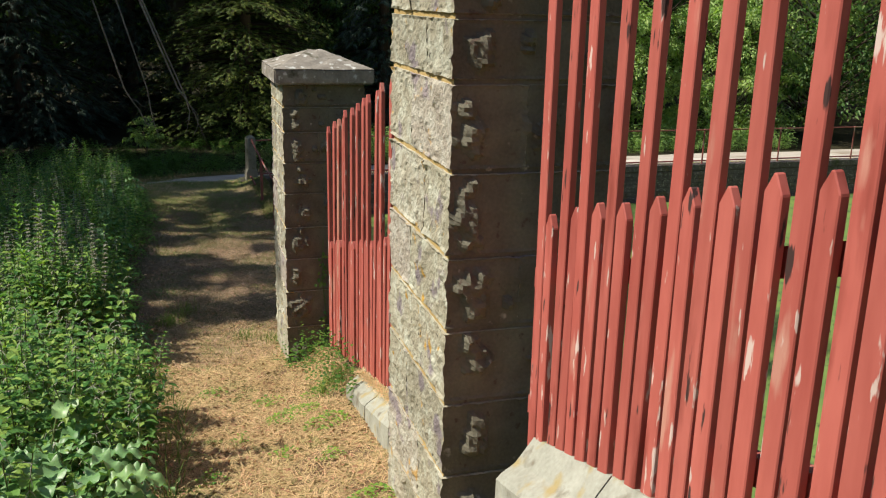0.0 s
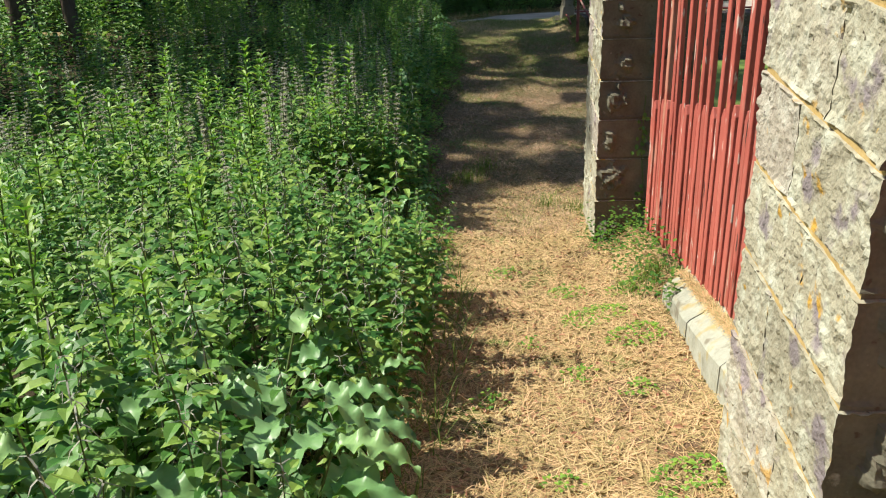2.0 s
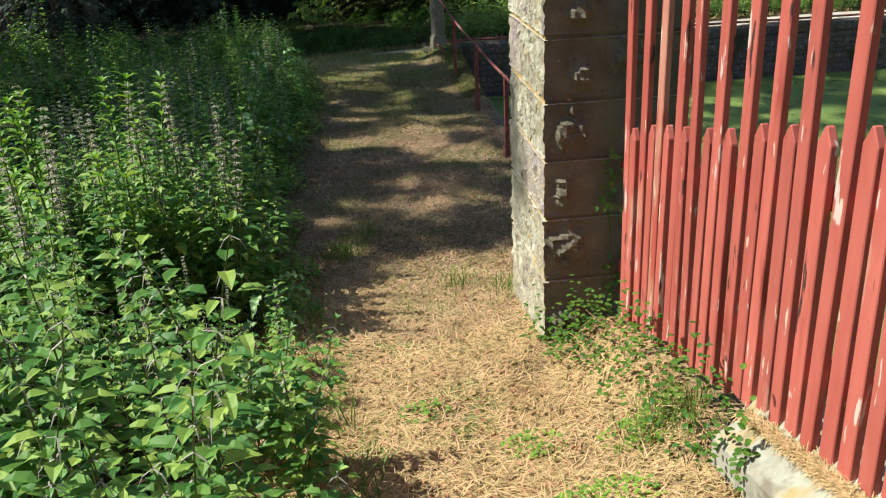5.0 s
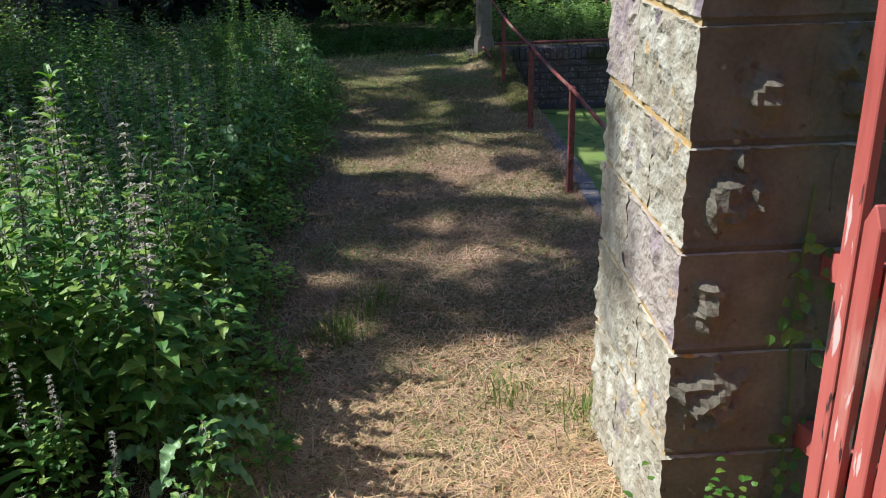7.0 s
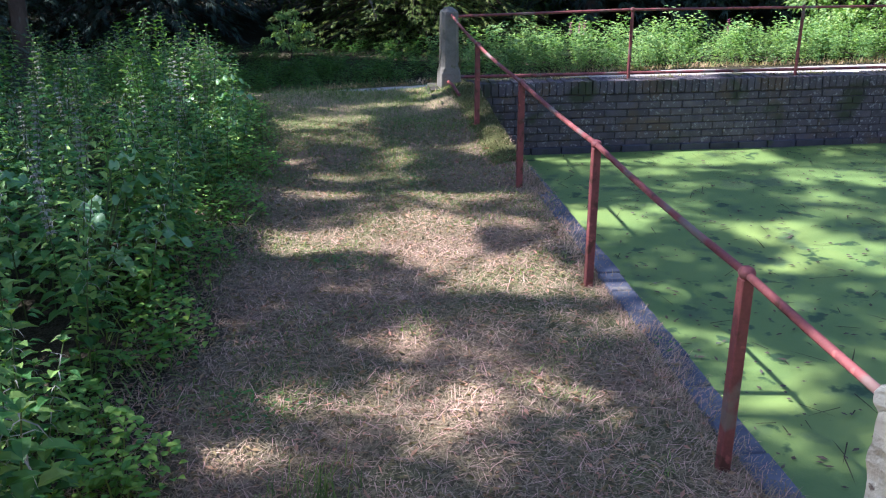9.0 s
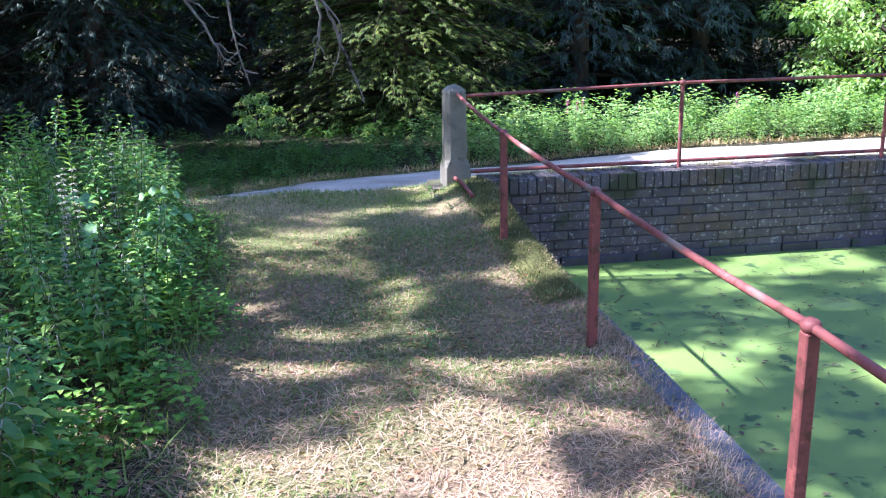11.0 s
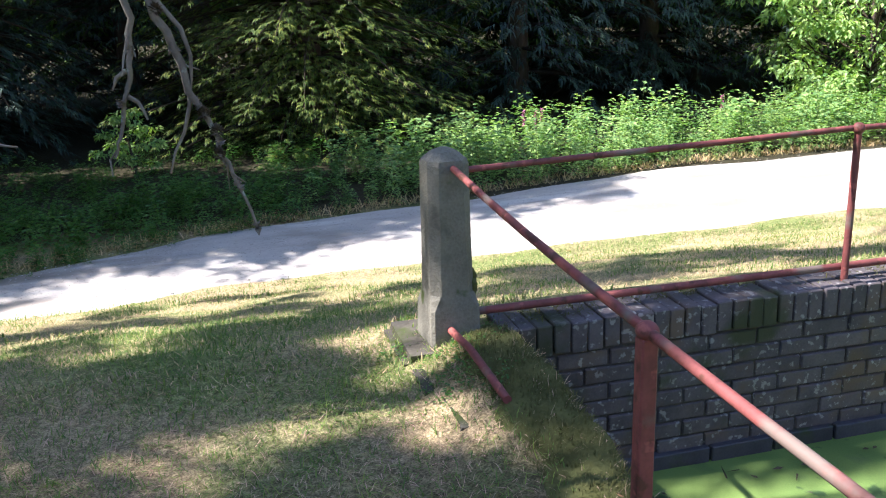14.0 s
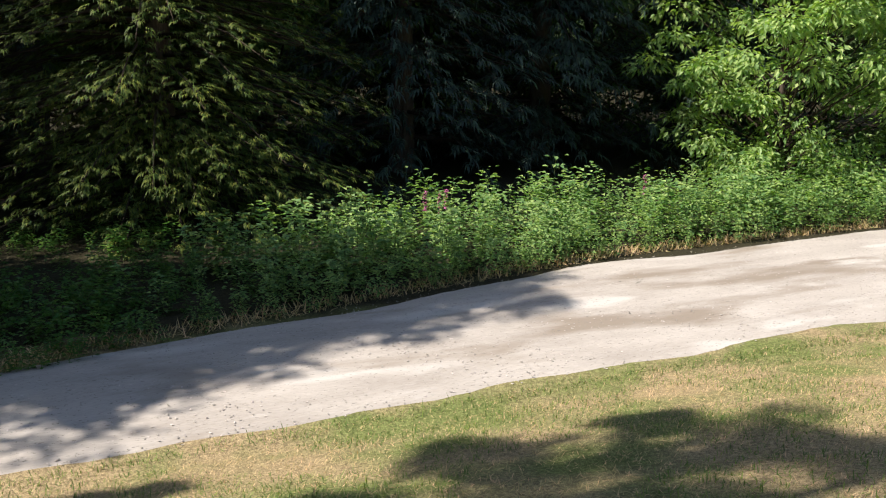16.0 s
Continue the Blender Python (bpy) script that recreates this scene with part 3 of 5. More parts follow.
# ---- picket fences on kerbs ----
def picket_mesh(name, length, width, thick, material):
    bm = bmesh.new()
    w, t, p = width / 2, thick / 2, width * 0.75
    outline = ((-w, 0), (w, 0), (w, length - p), (0.15 * w, length), (-0.15 * w, length), (-w, length - p))
    for x in (-t, t):
        bm.faces.new([bm.verts.new((x, y, z)) for y, z in (outline if x > 0 else outline[::-1])])
    bm.verts.ensure_lookup_table()
    for i in range(6):
        j = (i + 1) % 6
        bm.faces.new((bm.verts[5 - i], bm.verts[5 - j], bm.verts[6 + j], bm.verts[6 + i]))
    bmesh.ops.recalc_face_normals(bm, faces=bm.faces[:])
    bmesh.ops.bevel(bm, geom=bm.edges[:], offset=0.003, segments=1, affect="EDGES")
    me = bpy.data.meshes.new(name)
    bm.to_mesh(me)
    bm.free()
    me.materials.append(material)
    return me


def picket_fence(x, ya, yb, foot, short_top, tall_top, pitch, width, label):
    """foot, short_top, tall_top: height as a function of y. Tall and short pickets take turns."""
    fence = hold("picket_fence")
    lengths = {}

    def mesh_for(length, worn):
        key = (round(length, 2), worn)
        if key not in lengths:
            lengths[key] = picket_mesh("picket", key[0], width, 0.024, BAREWOOD if worn else RED)
        return lengths[key]
    count = int((yb - ya) / pitch)
    for i in range(count + 1):
        y = ya + i * pitch
        tall = i % 2 == 0
        low = foot(y) - 0.05 + rnd.uniform(-0.01, 0.01)
        length = (tall_top(y) if tall else short_top(y)) - low + rnd.uniform(-0.012, 0.012)
        worn = tall and rnd.random() < (0.2 if ya > 0 else 0.04)
        share("picket", mesh_for(length, worn), pose(x + rnd.uniform(-0.006, 0.006), y + rnd.uniform(-0.004, 0.004), low, rnd.uniform(-0.5, 0.5), rnd.uniform(-0.4, 0.4), rnd.uniform(-3, 3)), fence)
    for above, thick in ((0.14, 0.07), (0.62, 0.07)):
        bm = bmesh.new()
        ends = []
        for y in (ya - 0.1, yb + 0.1):
            z = foot(y) + above
            ends.append([bm.verts.new(p) for p in ((x + 0.016, y, z), (x + 0.07, y, z), (x + 0.07, y, z + thick), (x + 0.016, y, z + thick))])
        for i in range(4):
            j = (i + 1) % 4
            bm.faces.new((ends[0][i], ends[0][j], ends[1][j], ends[1][i]))
        bm.faces.new(ends[0][::-1])
        bm.faces.new(ends[1])
        bmesh.ops.recalc_face_normals(bm, faces=bm.faces[:])
        part("rail", bm, RED, fence)
    return tagged(fence, label, "fence")


def line(ya, za, yb, zb):
    return lambda y: za + (zb - za) * (y - ya) / (yb - ya)


picket_fence(1.135, 3.84, 6.80, line(4.3, 1.06, 6.6, 0.46), line(4.5, 1.86, 6.75, 1.26), line(4.76, 2.68, 6.7, 2.17), 0.09, 0.060, "long and short red painted pickets between two stone pillars")
picket_fence(1.165, -2.613, 2.66, line(1.98, 1.78, 2.6, 1.575), line(1.22, 2.87, 2.5, 2.47), line(1.2, 3.9, 2.5, 3.5), 0.0775, 0.056, "red painted picket fence of alternate heights with flaking paint")


def kerb(ya, yb, za, zb, parent):
    bm = bmesh.new()
    rows = []
    n = 8
    for i in range(n + 1):
        u = i / n
        y, z = ya + (yb - ya) * u, za + (zb - za) * u
        inset = 0.004 if i in (0, n) else 0
        jag = 0.008 * noise.noise(Vector((y * 6, z, 3)))
        rows.append([bm.verts.new(p) for p in ((1.005 + inset + jag, y, z - 0.5), (1.012 + inset + jag, y, z - 0.028), (1.030 + inset, y, z - 0.004 - inset), (1.085, y, z + 0.03 - inset), (1.15, y, z + 0.115), (1.30, y, z + 0.10))])
    for a, b in zip(rows, rows[1:]):
        for i in range(5):
            bm.faces.new((a[i], b[i], b[i + 1], a[i + 1]))
    bm.faces.new(rows[0])
    bm.faces.new(rows[-1][::-1])
    bmesh.ops.recalc_face_normals(bm, faces=bm.faces[:])
    return part("kerb_stone", bm, KERB, parent)


curb = hold("kerb")
tagged(curb, "pale limewashed stone kerb with yellow moss under the pickets", "kerb")
for ya, yb, za, zb in ((3.69, 4.22, 1.06, 0.93), (4.235, 4.84, 0.92, 0.765), (4.855, 5.43, 0.76, 0.65), (5.47, 6.08, 0.40, 0.29), (6.1, 6.87, 0.28, 0.17)):
    kerb(ya, yb, za, zb, curb)
curb2 = hold("kerb")
tagged(curb2, "broken pale stone kerb with moss beneath a picket fence", "kerb")
for ya, yb, za, zb in ((-2.5, -0.2, 2.75, 2.3), (-0.19, 1.2, 2.3, 1.92), (1.21, 2.05, 1.88, 1.685), (2.06, 2.62, 1.68, 1.52)):
    kerb(ya, yb, za, zb, curb2)

# ---- pond walls ----
inner = hold("pond_wall_north")
tagged(inner, "dark blue brick pond wall with a brick-on-edge coping", "wall", kind="structure")
WALL_END = 14.0
part("wall_core", block(POND_X - 0.02, POND_Y + 0.012, -1.5, WALL_END, POND_Y + 0.27, 0.0), JOINT, inner)
bank = hold("pond_wall_west")
tagged(bank, "low brick retaining wall along the grassy pond bank", "wall", kind="structure")
bm = bmesh.new()
prof = [(-8.0, 1.2), (0.0, 1.2), (2.8, 0.9), (4.2, 0.55), (6.0, 0.2), (7.7, -0.06), (9.0, -0.06), (13.4, -0.06), (15.0, 0.02), (15.33, 0.03)]
sides = []
for y, z in prof:
    sides.append([bm.verts.new(p) for p in ((1.40, y, -1.6), (1.475, y, -1.6), (1.475, y, z), (1.40, y, z))])
for a, b in zip(sides, sides[1:]):
    for i in range(4):
        j = (i + 1) % 4
        bm.faces.new((a[i], b[i], b[j], a[j]))
bm.faces.new(sides[0])
bm.faces.new(sides[-1][::-1])
bmesh.ops.recalc_face_normals(bm, faces=bm.faces[:])
part("retaining_wall", bm, JOINT, bank)

# ---- concrete corner post, iron posts and rails ----
corner = hold("concrete_post", (1.25, 15.44, 0.02))
corner.rotation_euler.z = radians(4)


def lofted(rings, bm=None):
    bm = bm or bmesh.new()
    prev = None
    for ring in rings:
        vs = [bm.verts.new(p) for p in ring]
        if prev:
            for i in range(len(vs)):
                j = (i + 1) % len(vs)
                bm.faces.new((prev[i], prev[j], vs[j], vs[i]))
        else:
            bm.faces.new(vs[::-1])
        prev = vs
    bm.faces.new(prev)
    return bm


def octagon(half, cut, z):
    return [(x, y, z) for x, y in ((-half + cut, -half), (half - cut, -half), (half, -half + cut), (half, half - cut), (half - cut, half), (-half + cut, half), (-half, half - cut), (-half, -half + cut))]


part("base", lofted([octagon(0.100, 0.010, -0.12), octagon(0.102, 0.012, 0.04), octagon(0.098, 0.012, 0.17), octagon(0.088, 0.03, 0.225)]), CONCRETE, corner)
shaft = lofted([octagon(0.088, 0.034, 0.22), octagon(0.084, 0.034, 0.45), octagon(0.082, 0.034, 0.725), octagon(0.078, 0.034, 0.742), octagon(0.045, 0.02, 0.772), octagon(0.012, 0.005, 0.785)])
part("shaft", shaft, CONCRETE, corner, "stop-chamfered shaft with a rounded top")
mossy = bmesh.new()
bmesh.ops.create_icosphere(mossy, subdivisions=3, radius=0.06, matrix=pose(0.088, -0.02, 0.235) @ Matrix.Diagonal((0.35, 0.7, 1.3, 1)))
for v in mossy.verts:
    v.co += v.normal * 0.012 * noise.noise(v.co * 40)
part("moss_tuft", mossy, MOSS, corner, "clump of dark green moss")
tagged(corner, "octagonal aged concrete fence post on a stone block", "post")
foot_block = part("foundation_block", block(1.03, 15.26, -0.25, 1.30, 15.70, 0.045, 0.03), OLDCONCRETE)
tagged(foot_block, "worn concrete block under the corner post", "block")
for a, b, wide, long, lift in ((1.05, 15.02, 0.13, 0.20, -0.004), (1.10, 14.72, 0.13, 0.24, -0.008)):
    top = float(height(a, b)) + 0.018 + lift
    slab = rough_stone("flat_stone", a, b, top - 0.14, a + wide, b + long, top, None, a * 30)
    slab.data.materials[0] = slab.data.materials[1] = OLDCONCRETE
    tagged(slab, "flat weathered stone half sunk in the turf by the post", "stone")


def tube_part(name, points, radius, parent, label=""):
    s = Soup()
    s.tube(points, [radius] * len(points), 10)
    return s.make(name, IRON, parent, label, smooth=True)


railing = hold("pond_railing")
tagged(railing, "rusty red tubular handrail on iron posts along the pond bank", "railing")
for x, y, top in ((1.31, 9.05, 0.645), (1.31, 10.62, 0.645), (1.29, 12.2, 0.65), (1.275, 13.85, 0.66), (1.32, 7.75, 0.64)):
    low = float(height(x, y)) - 0.12
    bm = bmesh.new()
    t = 0.0195
    lofted([[(-t, -t, low), (t, -t, low), (t, t, low), (-t, t, low)], [(-t, -t, top - 0.012), (t, -t, top - 0.012), (t, t, top - 0.012), (-t, t, top - 0.012)]], bm)
    bmesh.ops.bevel(bm, geom=bm.edges[:], offset=0.004, segments=1, affect="EDGES")
    bmesh.ops.translate(bm, vec=(x, y, 0), verts=bm.verts[:])
    post = part("post", bm, IRON, railing)
    cap = bmesh.new()
    bmesh.ops.create_uvsphere(cap, u_segments=12, v_segments=8, radius=0.026, matrix=pose(x, y, top + 0.003) @ Matrix.Diagonal((1, 1.1, 0.85, 1)))
    part("knuckle", cap, IRON, post, smooth=True)
line_pts = [(1.32, 7.6, 0.642), (1.31, 9.05, 0.645), (1.31, 10.62, 0.647), (1.29, 12.2, 0.652), (1.275, 13.85, 0.662), (1.265, 15.36, 0.735)]
fine = [np.array(a) + (np.array(b) - np.array(a)) * u + np.array([0, 0, -0.012 * math.sin(math.pi * u)]) for a, b in zip(line_pts, line_pts[1:]) for u in (0, 0.25, 0.5, 0.75)] + [np.array(line_pts[-1])]
tube_part("handrail", fine, 0.0128, railing)
tube_part("low_bar", [(1.23, 15.36, 0.11), (1.24, 15.1, 0.125), (1.25, 14.72, 0.10)], 0.015, railing)

crossing = hold("wall_railing")
tagged(crossing, "rusty red tubular railing standing on the pond wall coping", "railing")
for x in (3.04, 4.79, 6.54, 8.29, 10.04, 11.8, 13.6):
    post = tube_part("post", [(x, 15.40, 0.05), (x, 15.40, 0.3), (x, 15.40, 0.765)], 0.016, crossing)
    ring = bmesh.new()
    bmesh.ops.create_uvsphere(ring, u_segments=12, v_segments=8, radius=0.026, matrix=pose(x, 15.40, 0.755))
    part("knuckle", ring, IRON, post, smooth=True)
tube_part("top_bar", [(x, 15.41, 0.715 + (0.04 if x > 2.9 else 0.04 * (x - 1.24) / 1.7)) for x in (1.24, 2.0, 2.99, 4.75, 6.5, 8.25, 10, 12, 14)], 0.0128, crossing)
tube_part("low_bar", [(x, 15.43, 0.14) for x in (1.26, 2.0, 2.99, 4.75, 6.5, 8.25, 10, 12, 14)], 0.016, crossing)


# ---- plants of the bed ----
def ring_dirs(n, tilt, turn=0.0):
    a = np.linspace(0, 2 * math.pi, n, endpoint=False) + turn
    return np.stack([np.cos(a), np.sin(a), np.full(n, tilt)], -1)


def nettle_soups(seed, tall, leaf=0.08, spikes=True, rough=False):
    """Stem, foliage and catkins of one nettle, root at the origin."""
    r = np.random.default_rng(seed)
    lean = r.uniform(-0.12, 0.12, 2)
    hs = np.linspace(0, tall, 7)
    axis = np.stack([lean[0] * hs * hs / tall, lean[1] * hs * hs / tall, hs], -1)
    stem, leaf_s, cat = Soup(), Soup(), Soup()
    stem.tube(axis, np.linspace(0.0045, 0.002, 7), 4)
    z, turn = 0.10 * tall, r.uniform(0, 6)
    while z < tall:
        u = z / tall
        p = np.array([np.interp(z, hs, axis[:, k]) for k in range(3)])
        size = leaf * (0.75 + 0.5 * math.sin(math.pi * min(1, u * 1.02))) * (0.6 if u > 0.93 else 1)
        d = ring_dirs(2, 0.35, turn)
        base = p + unit(d) * 0.03
        leaf_s.leaves(base, d + r.normal(0, 0.12, (2, 3)), np.array([[0, 0, 1.0]] * 2), size * r.uniform(0.85, 1.2, 2), size * 0.62, 0.38, 0.16, rough)
        if 0.25 < u < 0.9:
            k = 2
            d2 = ring_dirs(k, 0.2, turn + 1.2)
            leaf_s.leaves(p + unit(d2) * r.uniform(0.02, 0.10, (k, 1)), d2 + r.normal(0, 0.25, (k, 3)), np.array([[0, 0, 1.0]] * k), size * 0.62 * r.uniform(0.7, 1.2, k), size * 0.42, 0.4, 0.16, rough)
        if spikes and u > 0.55:
            n = 3
            d3 = ring_dirs(n, -0.35, turn + 0.7) + r.normal(0, 0.2, (n, 3))
            cat.blades(np.repeat(p[None], n, 0), d3, r.uniform(0.03, 0.07, n), 0.0025, 0.45)
        z += tall * 0.052 + 0.02 * r.random()
        turn += math.pi / 2 + r.normal(0, 0.2)
    top = axis[-1]
    d = ring_dirs(4, 1.0, turn)
    leaf_s.leaves(np.repeat(top[None], 4, 0), d, np.array([[0, 0, 1.0]] * 4), leaf * 0.5, leaf * 0.3, 0.2, 0.2, rough)
    return stem, leaf_s, cat


def woundwort_soups(seed, tall):
    """A dry grey flower spike over a few pairs of leaves."""
    r = np.random.default_rng(seed)
    stem, leaf_s, cat = nettle_soups(seed, tall * 0.72, 0.085, False)
    stem.tube([(0, 0, tall * 0.6), (0.01, 0, tall * 0.85), (0.0, 0.01, tall)], [0.003, 0.0025, 0.0015], 4)
    for z in np.arange(tall * 0.62, tall, 0.034):
        n = 8
        d = ring_dirs(n, 0.25, r.uniform(0, 6)) + r.normal(0, 0.2, (n, 3))
        cat.leaves(np.tile([0, 0, z], (n, 1)), d, np.array([[0, 0, 1.0]] * n), 0.036 * (1.35 - 0.7 * z / tall), 0.015, 0.3, 0.2, rough=True)
    return stem, leaf_s, cat


def lush_soups(seed, tall):
    """Willowherb: long narrow leaves all the way up a stout stem."""
    r = np.random.default_rng(seed)
    stem, leaf_s, cat = Soup(), Soup(), Soup()
    hs = np.linspace(0, tall, 6)
    lean = r.uniform(-0.1, 0.1, 2)
    axis = np.stack([lean[0] * hs * hs, lean[1] * hs * hs, hs], -1)
    stem.tube(axis, np.linspace(0.007, 0.003, 6), 5)
    turn = 0.0
    for z in np.arange(0.12, tall, 0.042):
        p = np.array([np.interp(z, hs, axis[:, k]) for k in range(3)])
        n = 2 if z < tall * 0.9 else 4
        u = z / tall
        d = ring_dirs(n, 0.55 + 0.5 * u, turn) + r.normal(0, 0.12, (n, 3))
        size = 0.16 * (1.15 - 0.6 * u)
        leaf_s.leaves(np.repeat(p[None], n, 0), d, np.array([[0, 0, 1.0]] * n), size * r.uniform(0.8, 1.2, n), size * 0.27, 0.45, 0.22)
        turn += 1.3
    return stem, leaf_s, cat


def dock_soups(seed):
    """A rosette of broad wavy leaves on arching stalks."""
    r = np.random.default_rng(seed)
    stem, leaf_s = Soup(), Soup()
    for i in range(15):
        a = i * 2.4 + r.uniform(-0.3, 0.3)
        out = np.array([math.cos(a), math.sin(a), 0])
        reach, rise, long, wide = r.uniform(0.05, 0.18), r.uniform(0.16, 0.44), r.uniform(0.18, 0.30), r.uniform(0.06, 0.09)
        foot, knee = np.zeros(3), out * reach + np.array([0, 0, rise])
        stem.tube([foot, (foot + knee) / 2 + np.array([0, 0, 0.03]), knee], [0.006, 0.005, 0.004], 4)
        side = np.array([-out[1], out[0], 0])
        rows = 25
        grid = []
        for k in range(rows):
            u = k / (rows - 1)
            w = wide * (math.sin(math.pi * (0.10 + 0.88 * u ** 0.8)) ** 0.7) * 0.5
            mid = knee + out * long * u * 0.93 + np.array([0, 0, 0.55 * long * u - 0.75 * long * u * u])
            ripple = 0.014 * math.sin(k * 1.1 + i)
            w *= 1 + 0.24 * math.sin(k * 1.65 + i) * math.sin(math.pi * u)
            for s in (-1, -0.5, 0, 0.5, 1):
                grid.append(mid + side * w * s * (1 + 0.10 * math.sin(k * 1.3 + s * 2)) + np.array([0, 0, 0.35 * w * abs(s) + ripple * abs(s) * (1 if s > 0 else -1)]))
        faces = [(k * 5 + j, k * 5 + j + 1, k * 5 + j + 6, k * 5 + j + 5) for k in range(rows - 1) for j in range(4)]
        leaf_s.add(np.array(grid), np.array(faces))
    return stem, leaf_s, Soup()


def plant_thing(name, soups, leaf_material, label, category):
    stem, leaf_s, cat = soups
    ob = stem.make(name, STEM)
    leaf_s.make("foliage", leaf_material, ob, smooth=leaf_material is BROAD)
    if cat.n:
        tagged(cat.make("seed_head", SEED, ob, "dry grey flower strings"), kind="stuff")
    return tagged(ob, label, category, group="plants of the weed bed")


def bed_edge(y):
    """Where the stems of the bed begin, to the west of the path."""
    return np.interp(y, [0, 2.5, 5.3, 6.9, 8.3, 9.4, 11.6, 13.2, 14.6, 15.6], [-0.50, -0.36, -0.20, -0.40, -0.52, -0.74, -0.60, -0.50, -0.70, -1.1])


KINDS = [nettle_soups(100 + i, t) for i, t in enumerate((0.62, 0.78, 0.92, 1.0, 0.85, 1.08))]
FARKINDS = [nettle_soups(100 + i, t, 0.09, i % 2 == 0, True) for i, t in enumerate((0.62, 0.78, 0.92, 1.0, 0.85, 1.08))]
SPIKES = [woundwort_soups(200 + i, t) for i, t in enumerate((1.05, 1.2, 0.95))]
spots = []
tries = 0
while len(spots) < 1150 and tries < 20000:
    tries += 1
    y = rnd.uniform(1.2, 15.4)
    depth = rnd.random() ** 1.35 * 3.9
    spots.append((float(bed_edge(y)) - depth, y, depth))
for _ in range(60):
    y, depth = rnd.uniform(7.4, 9.6), rnd.uniform(0.17, 1.1)
    spots.append((float(bed_edge(y)) - depth, y, depth))
near = sorted(spots, key=lambda s: s[2])
first = {}
shown = 0
rest_leaf, rest_stem, rest_cat = Soup(), Soup(), Soup()
for x, y, depth in near:
    edge_low = depth < 0.16
    spike = rnd.random() < (0.40 if 6.4 < y < 11 else 0.22 if 11 <= y < 13 else 0.02) and not edge_low
    k = int(rnd.integers(3)) if spike else (int(rnd.integers(2)) if edge_low else int(rnd.integers(1, 6)))
    size = rnd.uniform(0.82, 1.12) * (1.0 if y > 6 else 0.9)
    size *= 0.52 if 6.1 < y < 7.4 and depth < 0.8 else 1.0
    size *= float(np.interp(y, [8.2, 9.2, 11.5, 12.5], [1.0, 0.84, 0.82, 0.72]))
    m = pose(x, y, float(height(x, y)) - 0.01, rnd.uniform(-6, 6), rnd.uniform(-6, 6) + (6 if edge_low else 0), rnd.uniform(0, 360)) @ Matrix.Diagonal((size, size, size, 1))
    if shown < 285 and depth < 1.2:
        key = (spike, k)
        if key not in first:
            soups = SPIKES[k] if spike else KINDS[k]
            ob = plant_thing("woundwort" if spike else "nettle", soups, NETTLE, "tall weed with a grey dry flower spike among nettles" if spike else "dark green stinging nettle growing in a dense bed", "plant")
            ob.matrix_basis = m
            first[key] = ob
        else:
            src = first[key]
            keep = src.matrix_basis.copy()
            src.matrix_basis = Matrix.Identity(4)
            copy_thing(src, Matrix.Identity(4)).matrix_basis = m
            src.matrix_basis = keep
        shown += 1
    else:
        soups = SPIKES[k] if spike else (KINDS if depth < 1.7 else FARKINDS)[k]
        rest_stem.copy_in(soups[0], m)
        rest_leaf.copy_in(soups[1], m)
        rest_cat.copy_in(soups[2], m)
for _ in range(330):
    x, y = rnd.uniform(-8.0, -4.3), rnd.uniform(4.5, 17.0)
    k = int(rnd.integers(1, 6))
    size = rnd.uniform(0.85, 1.2)
    m = pose(x, y, float(height(x, y)) - 0.01, rnd.uniform(-6, 6), rnd.uniform(-6, 6), rnd.uniform(0, 360)) @ Matrix.Diagonal((size, size, size, 1))
    rest_stem.copy_in(FARKINDS[k][0], m)
    rest_leaf.copy_in(FARKINDS[k][1], m)
bed = rest_stem.make("nettle_bed", STEM)
rest_leaf.make("foliage", NETTLE, bed)
tagged(rest_cat.make("seed_head", SEED, bed), kind="stuff")
tagged(bed, "dense bed of waist-high nettles and weeds", "plants", kind="stuff")


def scatter(source, places):
    """Copies of a thing at (x, y, turn, size)."""
    for i, (x, y, turn, size) in enumerate(places):
        m = pose(x, y, float(height(x, y)) - 0.01, rnd.uniform(-5, 5), rnd.uniform(-5, 5), turn) @ Matrix.Diagonal((size, size, size, 1))
        if i == 0:
            source.matrix_basis = Matrix.Identity(4)
            ob = source
        else:
            ob = copy_thing(source, Matrix.Identity(4))
        ob.matrix_basis = m


lush = [plant_thing("willowherb", lush_soups(300 + i, t), LUSH, "bright green leafy willowherb standing above the nettles", "plant") for i, t in enumerate((1.05, 1.2, 0.9))]
for i, ob in enumerate(lush):
    places = [(rnd.uniform(-2.1, -0.75), rnd.uniform(2.6, 5.6), rnd.uniform(0, 360), rnd.uniform(0.75, 1.0)) for _ in range(16)]
    places += [(rnd.uniform(-2.6, -1.0), rnd.uniform(5.6, 8.2), rnd.uniform(0, 360), rnd.uniform(0.95, 1.2)) for _ in range(11)]
    places += [(rnd.uniform(-1.5, -0.9), rnd.uniform(11, 15), rnd.uniform(0, 360), rnd.uniform(0.6, 0.78)) for _ in range(4)]
    scatter(ob, places)
dock = plant_thing("dock", dock_soups(400), BROAD, "broad-leaved dock with wavy pale green leaves", "plant")
